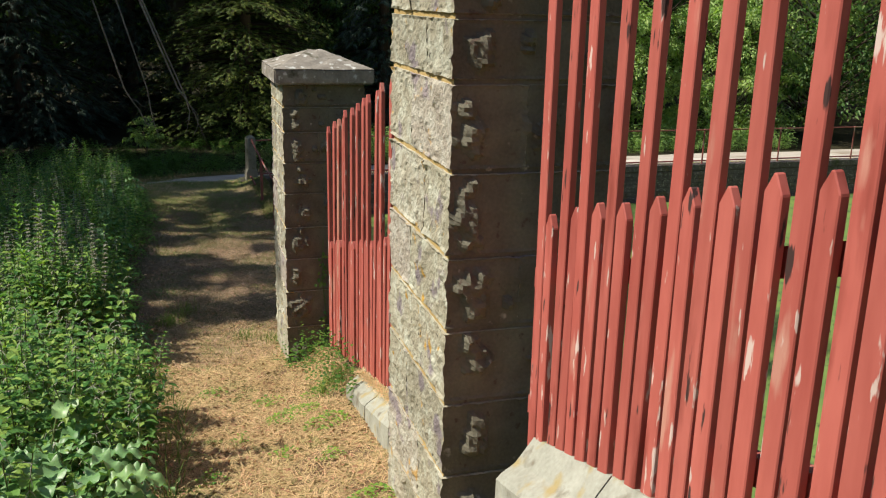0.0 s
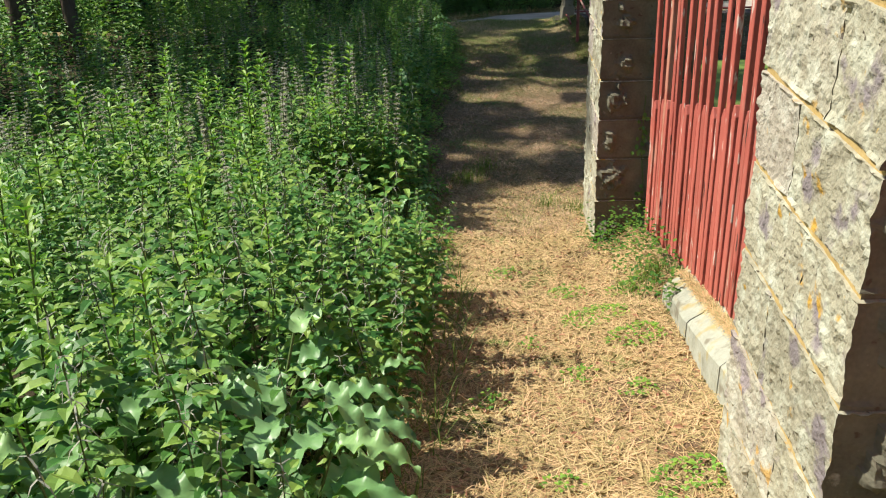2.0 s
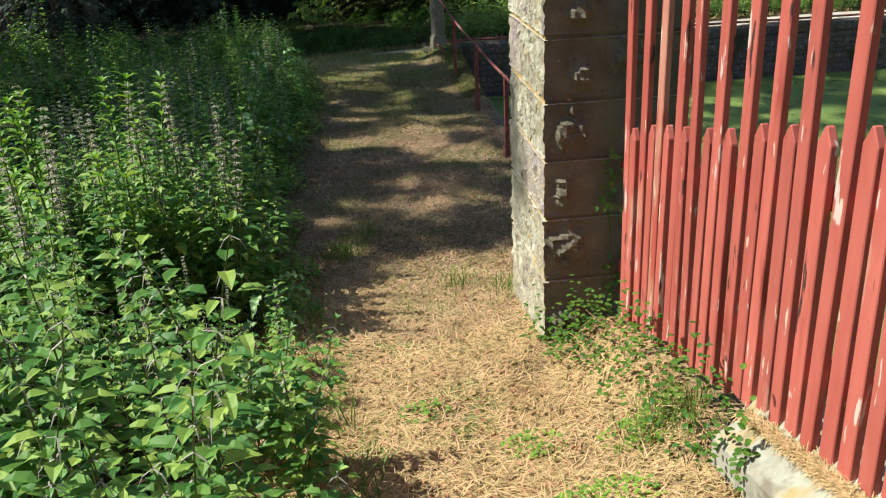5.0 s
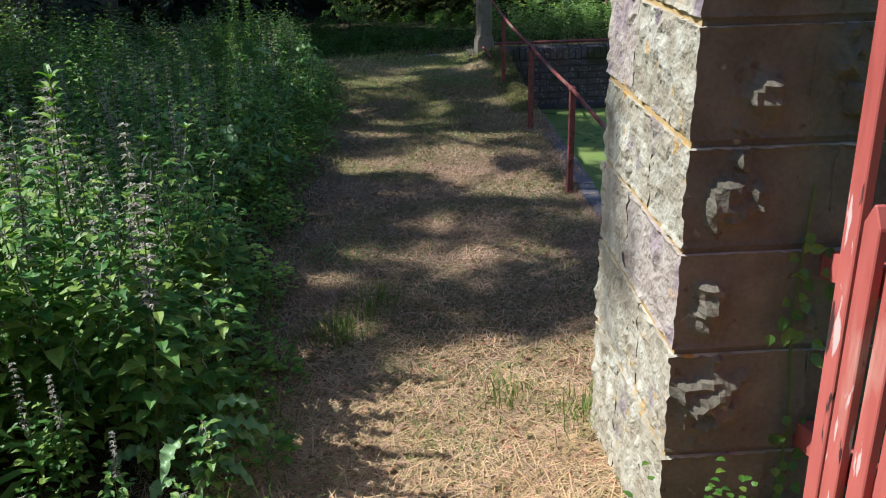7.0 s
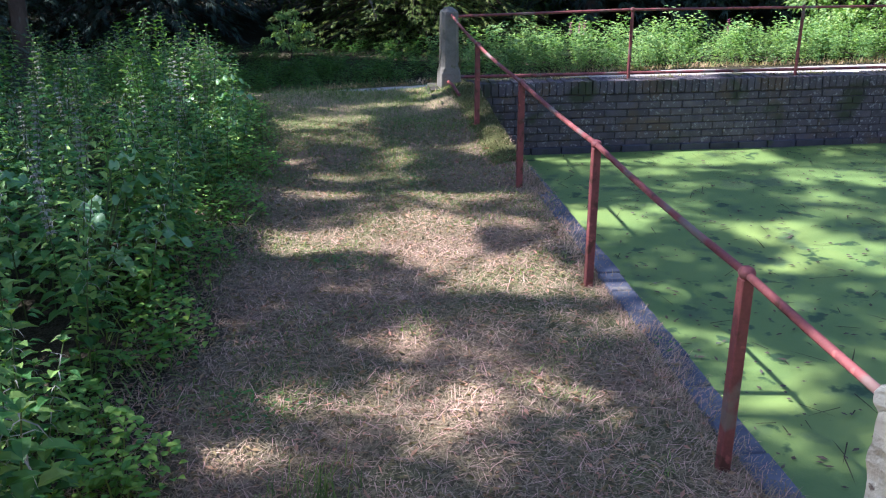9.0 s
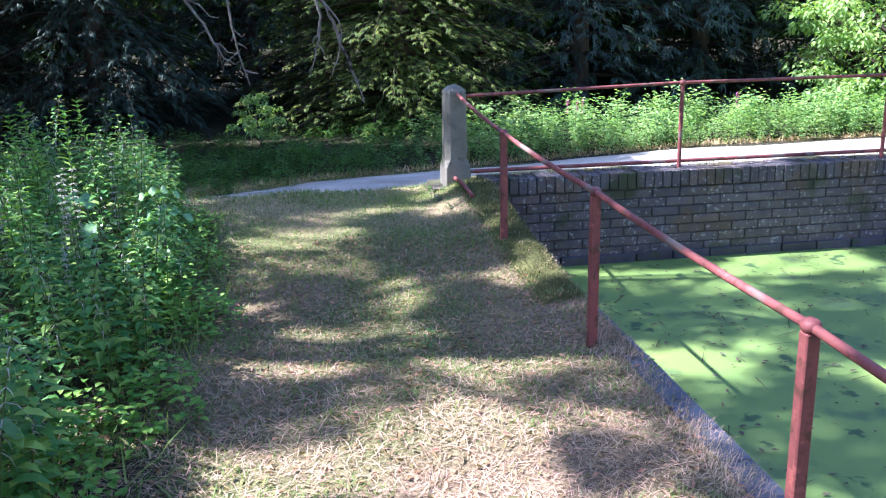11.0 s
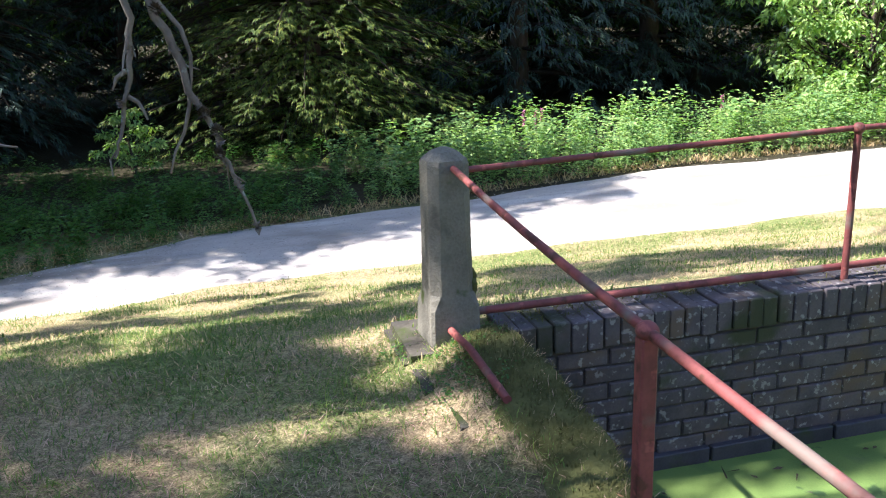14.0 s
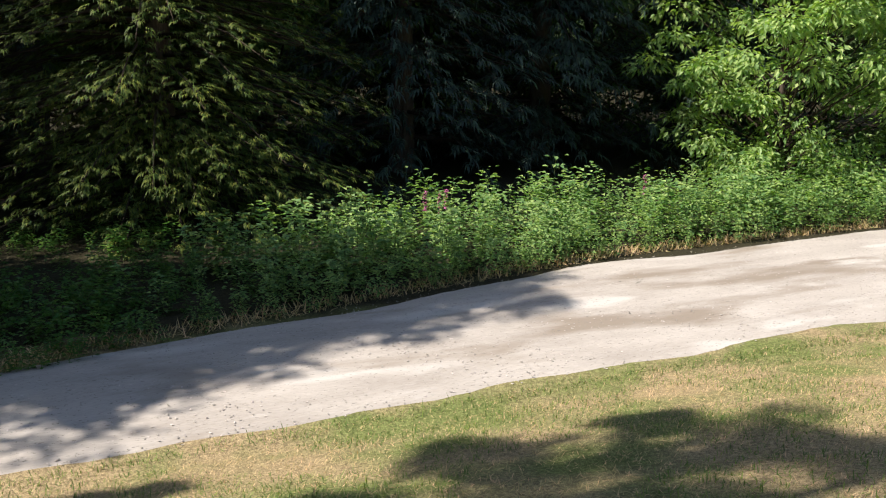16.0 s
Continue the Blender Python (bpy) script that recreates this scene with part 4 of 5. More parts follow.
scatter(dock, [(-0.42, 3.05, 0, 1.1), (-0.62, 3.45, 80, 1.2), (-0.85, 2.85, 200, 1.15), (-0.38, 3.85, 150, 0.8), (-1.05, 3.3, 30, 1.2), (-0.60, 2.45, 260, 1.0), (-1.3, 2.7, 110, 1.1), (-0.48, 2.75, 310, 1.05), (-0.75, 3.8, 15, 1.1), (-1.2, 3.75, 190, 1.1), (-0.9, 2.2, 95, 1.0), (-0.5, 3.4, 240, 0.95), (-0.95, 10.6, 50, 1.3), (-0.55, 7.4, 20, 0.7), (-0.8, 13.2, 20, 1.1)])

# ---- small growth on the ground ----
def on_ground(x, y, up=0.0):
    return np.stack([x, y, height(x, y) + up], -1)


def litter(name, material, n, xa, xb, ya, yb, long, wide, flat, label, category, keep=None):
    x, y = rnd.uniform(xa, xb, n), rnd.uniform(ya, yb, n)
    if keep is not None:
        ok = keep(x, y)
        x, y = x[ok], y[ok]
    n = len(x)
    a = rnd.uniform(0, 2 * math.pi, n)
    way = np.stack([np.cos(a), np.sin(a), np.abs(rnd.normal(0, flat, n)) + 0.02], -1)
    s = Soup()
    s.blades(on_ground(x, y, 0.003), way, rnd.uniform(*long, n), rnd.uniform(*wide, n), rnd.uniform(0.0, 0.25, n))
    return tagged(s.make(name, material), label, category, kind="stuff")


def patchy(size, cut, seed):
    return lambda x, y: np.array([noise.noise(Vector((a * size, b * size, seed))) > cut for a, b in zip(x, y)])


litter("straw_litter", STRAW, 36000, -0.55, 1.06, 1.2, 8.6, (0.02, 0.13), (0.0008, 0.0023), 0.16, "dry golden straw strewn on the trodden path", "straw")
litter("hay_litter", HAY, 75000, -0.75, 1.42, 7.2, 15.6, (0.012, 0.052), (0.0007, 0.0016), 0.55, "grey-brown cut hay lying on the mown bank", "hay", lambda x, y: rnd.random(len(y)) < np.interp(y, [11.2, 13.5], [1.0, 0.55]))
litter("loose_hay", HAY, 13000, -0.75, 1.42, 7.2, 12.2, (0.04, 0.11), (0.0009, 0.0019), 0.22, "long loose stalks of mown hay on the bank", "hay")
litter("bank_grass", GRASS, 36000, -0.9, 1.44, 7.4, 15.6, (0.02, 0.06), (0.0011, 0.0022), 0.8, "short green grass on the pond bank", "grass", lambda x, y: patchy(1.5, 0.0, 3)(x, y) & ((y > 11.5) | patchy(2.1, 0.08, 5)(x, y)))
litter("lawn_grass", GRASS, 52000, -4, 8.5, 15.0, 20.5, (0.022, 0.055), (0.0016, 0.003), 1.6, "short mown grass sloping down to the track", "grass", lambda x, y: ~((x > 1.3) & (y < 15.65)) & (y < road_near(x) + 0.08) & patchy(0.9, -0.12, 8)(x, y))
litter("post_turf", GRASS, 52000, -2.2, 1.36, 11.4, 17.2, (0.018, 0.05), (0.0010, 0.0020), 1.1, "shaded green turf round the corner of the pond", "grass", lambda x, y: patchy(1.1, -0.45, 14)(x, y) & (rnd.random(len(y)) < np.interp(y, [11.4, 13.2], [0.1, 1.0])))
litter("dry_lawn", STRAW, 46000, -4, 8.5, 15.2, 20.5, (0.02, 0.05), (0.0013, 0.0026), 0.7, "sun-dried yellow grass in the lawn", "grass", lambda x, y: ~((x > 1.3) & (y < 15.65)) & (y < road_near(x) + 0.1))
litter("track_edge_grass", GRASS, 14000, -5, 9, 19.0, 20.5, (0.03, 0.085), (0.0018, 0.0032), 1.2, "ragged grass along the near edge of the track", "grass", lambda x, y: np.abs(y - road_near(x) - 0.03) < 0.10)
litter("bed_edge_grass", GRASS, 6000, -1.0, 0.0, 1.4, 15.4, (0.08, 0.26), (0.0015, 0.0035), 1.5, "longer grass along the foot of the weed bed", "grass", lambda x, y: (x < bed_edge(y) + 0.22) & (x > bed_edge(y) - 0.15))


def herb_patch(name, centres, n, leaf, label, material=IVY, tall=0.07):
    s = Soup()
    for cx, cy, rad in centres:
        k = int(n * rad * rad / 0.05)
        q, a = rad * np.sqrt(rnd.random(k)), rnd.uniform(0, 2 * math.pi, k)
        x, y = cx + q * np.cos(a), cy + q * np.sin(a)
        top = tall * (1.2 - q / rad) * rnd.uniform(0.3, 1.2, k)
        d = np.stack([np.cos(a * 3), np.sin(a * 3), rnd.uniform(0.1, 0.8, k)], -1)
        s.leaves(on_ground(x, y) + np.stack([0 * x, 0 * x, top], -1), d, np.tile([0, 0, 1.0], (k, 1)), leaf * rnd.uniform(0.6, 1.3, k), leaf * 0.75, 0.3, 0.1)
    return tagged(s.make(name, material), label, "plants", kind="stuff")


herb_patch("path_weeds", [(0.62, 3.35, 0.16), (0.78, 3.6, 0.13), (0.48, 3.15, 0.10), (0.35, 3.6, 0.07), (0.80, 4.95, 0.14), (0.65, 5.35, 0.17), (0.5, 4.6, 0.09), (0.72, 4.35, 0.08), (0.9, 5.75, 0.14), (0.55, 5.9, 0.11), (0.3, 5.0, 0.06), (0.18, 6.3, 0.10), (0.1, 4.3, 0.08), (0.45, 2.6, 0.12), (0.75, 2.75, 0.12)],
           420, 0.021, "low green clover and weeds in the straw", LUSH, tall=0.06)
herb_patch("fence_weeds", [(0.98, 5.62, 0.16), (0.96, 6.0, 0.14), (0.92, 6.55, 0.17), (0.99, 6.3, 0.13), (0.76, 6.85, 0.07), (0.9, 6.75, 0.14), (1.02, 5.3, 0.12)], 300, 0.030, "leafy weeds at the foot of the fence", tall=0.30)
herb_patch("bank_weeds", [(1.35, 12.9, 0.10), (1.42, 11.9, 0.08), (0.1, 11.0, 0.13), (-0.2, 9.6, 0.16), (1.40, 9.9, 0.07), (0.6, 12.4, 0.1)], 120, 0.025, "low weeds in the mown grass", tall=0.05)
herb_patch("bed_foot_weeds", [(float(bed_edge(v)) + 0.02 + 0.12 * math.sin(v * 7), v, 0.15 + 0.04 * math.sin(v * 5)) for v in np.arange(7.6, 15.4, 0.2)], 230, 0.04, "mixed low weeds along the foot of the weed bed", LUSH, tall=0.20)
herb_patch("turf_moss", [(1.20, 15.18, 0.13), (1.33, 15.25, 0.12), (1.12, 15.0, 0.10), (1.30, 14.95, 0.14), (1.42, 15.36, 0.10), (1.05, 15.42, 0.09)], 420, 0.016, "green moss and short turf round the foot of the post", IVY, tall=0.03)
for cx, cy, n in ((0.98, 5.7, 300), (0.80, 7.75, 160), (0.55, 8.0, 120), (-0.15, 8.7, 260), (0.0, 9.0, 200)):
    s = Soup()
    x, y = cx + rnd.normal(0, 0.07, n), cy + rnd.normal(0, 0.09, n)
    s.blades(on_ground(x, y), np.stack([rnd.normal(0, 0.35, n), rnd.normal(0, 0.35, n), np.ones(n)], -1), rnd.uniform(0.05, 0.16, n), 0.0018, rnd.uniform(0.05, 0.5, n))
    tagged(s.make("grass_tuft", GRASS), "loose tuft of fresh green grass beside the path", "grass", kind="stuff")

ivy = Soup()
for z in np.concatenate([np.arange(0.36, 0.62, 0.05), np.arange(0.84, 1.16, 0.04)]):
    k = 3
    p = np.stack([np.full(k, 1.10) + rnd.normal(0, 0.045, k), np.full(k, 6.845), np.full(k, z) + rnd.normal(0, 0.02, k)], -1)
    ivy.leaves(p, np.stack([rnd.normal(0, 0.7, k), np.full(k, -0.35), rnd.normal(-0.4, 0.4, k)], -1), np.tile([0, -1.0, 0.2], (k, 1)), rnd.uniform(0.022, 0.045, k), 0.032, 0.1, 0.1)
vine = Soup()
vine.tube([(1.10, 6.86, 0.30), (1.12, 6.862, 0.6), (1.09, 6.862, 0.9), (1.10, 6.862, 1.25)], [0.004] * 4, 5)
climber = tagged(vine.make("ivy", STEM), "young ivy climbing the shaded face of the pillar", "plant")
ivy.make("foliage", IVY, climber)
kerb_moss = Soup()
n = 6000
y = rnd.uniform(3.7, 5.4, n)
kerb_moss.blades(np.stack([rnd.uniform(1.085, 1.14, n), y, np.interp(y, [3.7, 5.43], [1.115, 0.71])], -1), np.stack([rnd.normal(-0.3, 0.6, n), rnd.normal(0, 0.8, n), np.full(n, 0.3)], -1), rnd.uniform(0.02, 0.07, n), 0.0016, 0.3)
tagged(kerb_moss.make("kerb_straw", STRAW), "dry straw and moss lodged on the kerb", "straw", kind="stuff")

n = 9000
lx, ly = rnd.uniform(-0.6, 1.06, n), rnd.uniform(1.2, 9.0, n)
a = rnd.uniform(0, 6.28, n)
scraps = Soup()
scraps.leaves(on_ground(lx, ly, 0.006), np.stack([np.cos(a), np.sin(a), rnd.normal(0.1, 0.2, n)], -1), np.tile([0, 0, 1.0], (n, 1)) + rnd.normal(0, 0.4, (n, 3)), rnd.uniform(0.012, 0.045, n), rnd.uniform(0.008, 0.022, n), 0.1, 0.25, rough=True)
n = 9000
lx, ly = rnd.uniform(-0.7, 1.40, n), rnd.uniform(8.0, 14.2, n)
a = rnd.uniform(0, 6.28, n)
scraps.leaves(on_ground(lx, ly, 0.010), np.stack([np.cos(a), np.sin(a), rnd.normal(0.2, 0.3, n)], -1), np.tile([0, 0, 1.0], (n, 1)) + rnd.normal(0, 0.5, (n, 3)), rnd.uniform(0.012, 0.05, n), rnd.uniform(0.005, 0.015, n), 0.1, 0.25, rough=True)
tagged(scraps.make("leaf_litter", LITTER), "crumbled brown and tan dead leaves on the path", "leaves", kind="stuff")

n = 2600
fx, fy = rnd.uniform(1.5, 8, n), rnd.uniform(7, 15.2, n)
a = rnd.uniform(0, 6.28, n)
flecks = Soup()
flecks.leaves(np.stack([fx, fy, np.full(n, WATER + 0.012)], -1), np.stack([np.cos(a), np.sin(a), 0 * a], -1), np.tile([0, 0, 1.0], (n, 1)), rnd.uniform(0.015, 0.06, n), rnd.uniform(0.008, 0.028, n), 0.0, 0.05, rough=True)
twigs = Soup()
n = 900
fx, fy = rnd.uniform(1.5, 9, n), rnd.uniform(5, 15.2, n)
a = rnd.uniform(0, 6.28, n)
twigs.blades(np.stack([fx, fy, np.full(n, WATER + 0.010)], -1), np.stack([np.cos(a), np.sin(a), np.full(n, 0.03)], -1), rnd.uniform(0.05, 0.24, n), rnd.uniform(0.002, 0.004, n), 0.02)
tagged(twigs.make("floating_twigs", LIMB), "thin dark twigs lying on the duckweed", "twigs", kind="stuff")
tagged(flecks.make("floating_leaves", BARK), "dark fallen leaves and twigs on the duckweed", "leaves", kind="stuff")


fringe = Soup()
n = 13000
y = rnd.uniform(7.8, 15.4, n)
keep = rnd.random(n) < np.interp(y, [7.8, 11.5, 12.6, 15.4], [0.8, 0.8, 0.4, 0.3])
y = y[keep]
n = len(y)
x = rnd.uniform(1.31, 1.47, n)
fringe.blades(on_ground(x, y), np.stack([rnd.uniform(0.0, 0.8, n), rnd.normal(0, 0.5, n), rnd.uniform(0.1, 0.8, n)], -1), rnd.uniform(0.03, 0.09, n), 0.0011, rnd.uniform(0.1, 0.7, n))
tagged(fringe.make("edge_grass", HAY), "dry grass hanging over the pond edge", "grass", kind="stuff")
n = 9000
x, y = rnd.uniform(1.42, 9.0, n), 15.34 + 0.2 * np.sqrt(rnd.random(n))
keep = np.array([noise.noise(Vector((p * 1.7, q * 9, 4))) > -0.05 + 0.5 * (15.5 - q) for p, q in zip(x, y)]) | (x < 1.9)
x, y = x[keep], y[keep]
n = len(x)
top_moss = Soup()
top_moss.blades(np.stack([x, y, np.full(n, 0.084)], -1), np.stack([rnd.normal(0, 0.8, n), rnd.normal(0, 0.8, n), rnd.uniform(0.1, 0.7, n)], -1), rnd.uniform(0.012, 0.045, n), rnd.uniform(0.001, 0.0025, n), 0.2)
tagged(top_moss.make("coping_moss", MOSS), "dry moss and dead grass lodged on the wall coping", "moss", kind="stuff")
mound = Soup()
mx, my = np.meshgrid(np.linspace(0, 1, 12), np.linspace(0, 1, 40))
wx = 1.20 + 0.36 * mx
wy = 12.75 + 2.62 * my
wz = height(np.minimum(wx, 1.40), wy) + 0.035 * np.sin(math.pi * mx) - 0.30 * np.maximum(0, mx - 0.72) / 0.28 * mx - 0.01 - 0.10 * (1 - smoothstep(0, 0.15, my)) + 0.02 * np.sin(my * 60) * np.sin(mx * 9) * mx
mound.add(np.stack([wx + 0.02 * np.sin(my * 41), wy, wz], -1).reshape(-1, 3), np.array([(j * 12 + i, j * 12 + i + 1, (j + 1) * 12 + i + 1, (j + 1) * 12 + i) for j in range(39) for i in range(11)]))
n = 16000
x, y = rnd.uniform(1.16, 1.52, n), rnd.uniform(12.8, 15.35, n)
u = (x - 1.20) / 0.36
z = height(np.minimum(x, 1.40), y) + 0.035 * np.sin(math.pi * np.clip(u, 0, 1)) - 0.30 * np.maximum(0, u - 0.72) / 0.28 * u - 0.012
tufts = Soup()
tufts.blades(np.stack([x, y, z], -1), np.stack([rnd.normal(0.2, 0.6, n), rnd.normal(0, 0.6, n), rnd.uniform(0.3, 1.0, n)], -1), rnd.uniform(0.015, 0.045, n), rnd.uniform(0.0008, 0.0018, n), 0.2)
tagged(tufts.make("bank_moss_tufts", MOSS), "short mossy tufts on the lip of the pond bank", "moss", kind="stuff")
tagged(mound.make("moss_bank", MOSS, smooth=True), "mossy turf lip overhanging the pond wall", "moss")
n = 4500
sx, sv = rnd.uniform(-5, 12, n), rnd.uniform(0.07, 0.93, n)
sy = road_near(sx) + (road_far(sx) - road_near(sx)) * sv
a = rnd.uniform(0, 6.28, n)
stones = Soup()
stones.leaves(np.stack([sx, sy, height(sx, sy) - 0.03 + 0.075 * np.sqrt(np.sin(math.pi * sv)) + 0.004], -1), np.stack([np.cos(a), np.sin(a), 0 * a], -1), np.tile([0, 0, 1.0], (n, 1)), rnd.uniform(0.01, 0.032, n), rnd.uniform(0.01, 0.024, n), 0.0, -0.3, rough=True)
tagged(stones.make("loose_gravel", GRIT), "loose pale stones on the dusty track", "gravel", kind="stuff")


# ---- trees ----
def spray_cloud(s, tips, ways, r, blades=7, long=0.24, wide=0.018, droop=0.35):
    """Feathery sprays: a fan of thin blades at each tip."""
    n = len(tips)
    ways = unit(ways)
    side = unit(np.cross(ways, np.array([0, 0, 1.0])))
    for i in range(blades):
        u = (i / (blades - 1) - 0.5) * 2
        at = tips - ways * long * 0.75 * abs(u) + side * u * 0.02
        d = ways + side * u * 0.9 + r.normal(0, 0.12, (n, 3))
        s.blades(at, d, long * (1 - 0.45 * abs(u)) * r.uniform(0.7, 1.2, n), wide, droop * r.uniform(0.5, 1.5, n))


def conifer(name, seed, tall, radius, low, material, label, whorls=26, per=9, droop=0.28, step=0.15, blades=8, long=0.15, wide=0.011):
    r = np.random.default_rng(seed)
    trunk, crown, limb = Soup(), Soup(), Soup()
    trunk.tube([(0, 0, -0.4), (0.03, 0, tall * 0.3), (0, 0.04, tall * 0.7), (0, 0, tall)], [0.24, 0.19, 0.1, 0.02], 9)
    tips, ways = [], []
    for i in range(whorls):
        u = (i + r.random()) / whorls
        z = low + (tall - low) * u
        reach = radius * (1 - u) ** 0.75 * r.uniform(0.85, 1.1) + 0.2
        for j in range(per):
            a = r.uniform(0, 2 * math.pi)
            out = np.array([math.cos(a), math.sin(a), 0])
            L = reach * r.uniform(0.7, 1.12)
            d = droop * r.uniform(0.6, 1.5)
            pts = [np.array([0, 0, z]) + out * L * q + np.array([0, 0, 0.12 * L * q - d * L * q * q]) for q in (0, 0.35, 0.7, 1)]
            limb.tube(pts, [0.035, 0.022, 0.012, 0.004], 4)
            for q in np.arange(0.25, 1.01, step * (1 if u < 0.52 else 2.4) / max(L, 0.3)):
                p = np.array([0, 0, z]) + out * L * q + np.array([0, 0, 0.12 * L * q - d * L * q * q])
                side = np.array([-out[1], out[0], 0])
                for sgn in (-1, 1, 0):
                    w = (1 - q) * 0.55 * L * 0.5 + 0.12
                    tips.append(p + side * sgn * w * r.uniform(0.4, 1.1) + out * 0.1 + r.normal(0, 0.05, 3))
                    ways.append(out + side * sgn * 0.8 + np.array([0, 0, -0.25 - d * q]))
    spray_cloud(crown, np.array(tips), np.array(ways), r, blades, long, wide)
    ob = trunk.make(name, BARK, smooth=True)
    tagged(limb.make("branchwork", LIMB, ob), kind="stuff")
    crown.make("crown", material, ob)
    return tagged(ob, label, "tree")


def broadleaf(name, seed, tall, radius, low, material, label, clumps=60, leaf=0.11, per=110, thick=0.2, ball=None):
    r = np.random.default_rng(seed)
    trunk, crown, limb = Soup(), Soup(), Soup()
    trunk.tube([(0, 0, -0.4), (0.06, 0.02, low), (-0.05, 0.06, low + (tall - low) * 0.5), (0.05, 0, tall * 0.93)], [thick, thick * 0.8, thick * 0.45, 0.02], 9)
    for i in range(clumps):
        u = r.random()
        z = low + (tall - low) * u
        wide = radius * math.sin(math.pi * (0.14 + 0.8 * u)) ** 0.6
        a, q = r.uniform(0, 2 * math.pi), math.sqrt(r.uniform(0.12, 1))
        c = np.array([math.cos(a) * wide * q, math.sin(a) * wide * q, z])
        start = np.array([0, 0, max(low * 0.7, z - wide * q * 0.7)])
        limb.tube([start, (start + c) / 2 + r.normal(0, 0.12, 3), c], [thick * 0.22, thick * 0.14, 0.008], 5)
        size = radius * r.uniform(0.10, 0.20)
        p = c + r.normal(0, 1, (per, 3)) * size * np.array([1, 1, 0.55])
        if ball:
            q = unit(r.normal(0, 1, (per, 3))) * r.random((per, 1)) ** 0.4 * r.uniform(*ball) * np.array([1.45, 0.8, 0.5])
            w = a + r.normal(0, 0.5)
            p = c + np.stack([q[:, 0] * math.cos(w) - q[:, 1] * math.sin(w), q[:, 0] * math.sin(w) + q[:, 1] * math.cos(w), q[:, 2] - 0.25 * np.abs(q[:, 0])], -1)
        d = unit(p - c) + r.normal(0, 0.5, (per, 3))
        d[:, 2] -= 0.3
        crown.leaves(p, d, np.tile([0, 0, 1.0], (per, 1)) + r.normal(0, 0.35, (per, 3)), leaf * r.uniform(0.6, 1.3, per), leaf * 0.55, 0.2, 0.12, rough=True)
    ob = trunk.make(name, BARK, smooth=True)
    tagged(limb.make("branchwork", LIMB, ob), kind="stuff")
    crown.make("crown", material, ob)
    return tagged(ob, label, "tree")


def stand(ob, x, y, turn=0.0, size=1.0, z=None):
    ob.matrix_basis = pose(x, y, float(height(x, y)) if z is None else z, 0, 0, turn) @ Matrix.Diagonal((size, size, size, 1))
    return ob


def again(ob, x, y, turn=0.0, size=1.0, z=None):
    keep = ob.matrix_basis.copy()
    ob.matrix_basis = Matrix.Identity(4)
    twin = copy_thing(ob, Matrix.Identity(4))
    ob.matrix_basis = keep
    return stand(twin, x, y, turn, size, z)


yew = stand(conifer("yew_tree", 11, 9.0, 3.6, 0.25, NEEDLE, "dense dark green conifer with drooping sprays behind the track", 46, 17, 0.26, 0.18, 7, 0.10, 0.0088), 2.3, 29.0)
spruce = stand(conifer("spruce_tree", 12, 11.0, 3.6, 0.2, SPRUCE, "dark blue-green spruce with hanging branches at the wood's edge", 34, 12, 0.45, 0.22, 7, 0.15, 0.0125), -4.4, 30.0)
pine = stand(conifer("fir_tree", 13, 10.0, 3.5, 0.3, SPRUCE, "shaded dark fir tree in the wood", 25, 11, 0.4, 0.34, 7, 0.22, 0.016), -8.8, 28.9)
for x, y, turn, size in ((-10.6, 26.4, 70, 1.05), (-12.5, 23.0, 150, 1.0), (-7.2, 32.5, 200, 1.2), (7.4, 32.0, 90, 1.1), (11.2, 33.0, 140, 1.15), (15.5, 32.5, 30, 1.1), (-14.5, 30, 10, 1.2), (-1.2, 34.0, 120, 1.1)):
    again(pine, x, y, turn, size)
again(pine, -4.3, 17.6, 30, 0.33)
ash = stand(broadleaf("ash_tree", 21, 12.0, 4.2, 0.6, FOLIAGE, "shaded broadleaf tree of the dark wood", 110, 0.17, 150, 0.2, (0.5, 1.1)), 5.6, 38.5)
for x, y, turn, size in ((11.0, 37.0, 60, 1.1), (17.0, 31.0, 130, 1.0), (-4.5, 38.0, 220, 1.2), (2.5, 39.0, 300, 1.2), (22, 27, 20, 1.0), (-13, 37, 75, 1.2), (19, 38, 190, 1.3), (24, 20, 100, 1.0), (24, 12, 10, 1.0), (8.0, 41.0, 10, 1.3), (27, 33, 160, 1.2), (5.0, 33.6, 50, 0.72), (8.6, 34.6, 250, 0.8), (-1.4, 36.2, 15, 0.8), (13.2, 34.2, 330, 0.8), (-6.2, 35.0, 120, 0.8), (4.2, 36.0, 200, 0.7)):
    again(ash, x, y, turn, size)
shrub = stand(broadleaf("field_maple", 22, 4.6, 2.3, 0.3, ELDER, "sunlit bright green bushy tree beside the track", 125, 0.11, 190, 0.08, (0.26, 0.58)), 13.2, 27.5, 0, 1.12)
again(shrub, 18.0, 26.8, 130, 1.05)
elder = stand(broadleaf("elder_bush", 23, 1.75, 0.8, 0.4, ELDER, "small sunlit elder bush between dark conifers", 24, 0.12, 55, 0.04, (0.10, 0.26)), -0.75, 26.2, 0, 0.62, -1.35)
# tall trees west of the path, whose crowns give the dappled shade
larch = stand(broadleaf("lime_tree", 24, 11.5, 3.0, 4.4, FOLIAGE, "tall lime tree overhanging the weed bed", 56, 0.125, 270, 0.22, (0.18, 0.44)), -6.4, 13.4, 0, 0.9)
for x, y, turn, size in ((-7.4, 11.0, 60, 0.72), (-7.6, 16.4, 110, 0.95), (-11.8, 23.4, 300, 1.2), (-13.5, 19.0, 170, 1.0)):
    again(larch, x, y, turn, size)


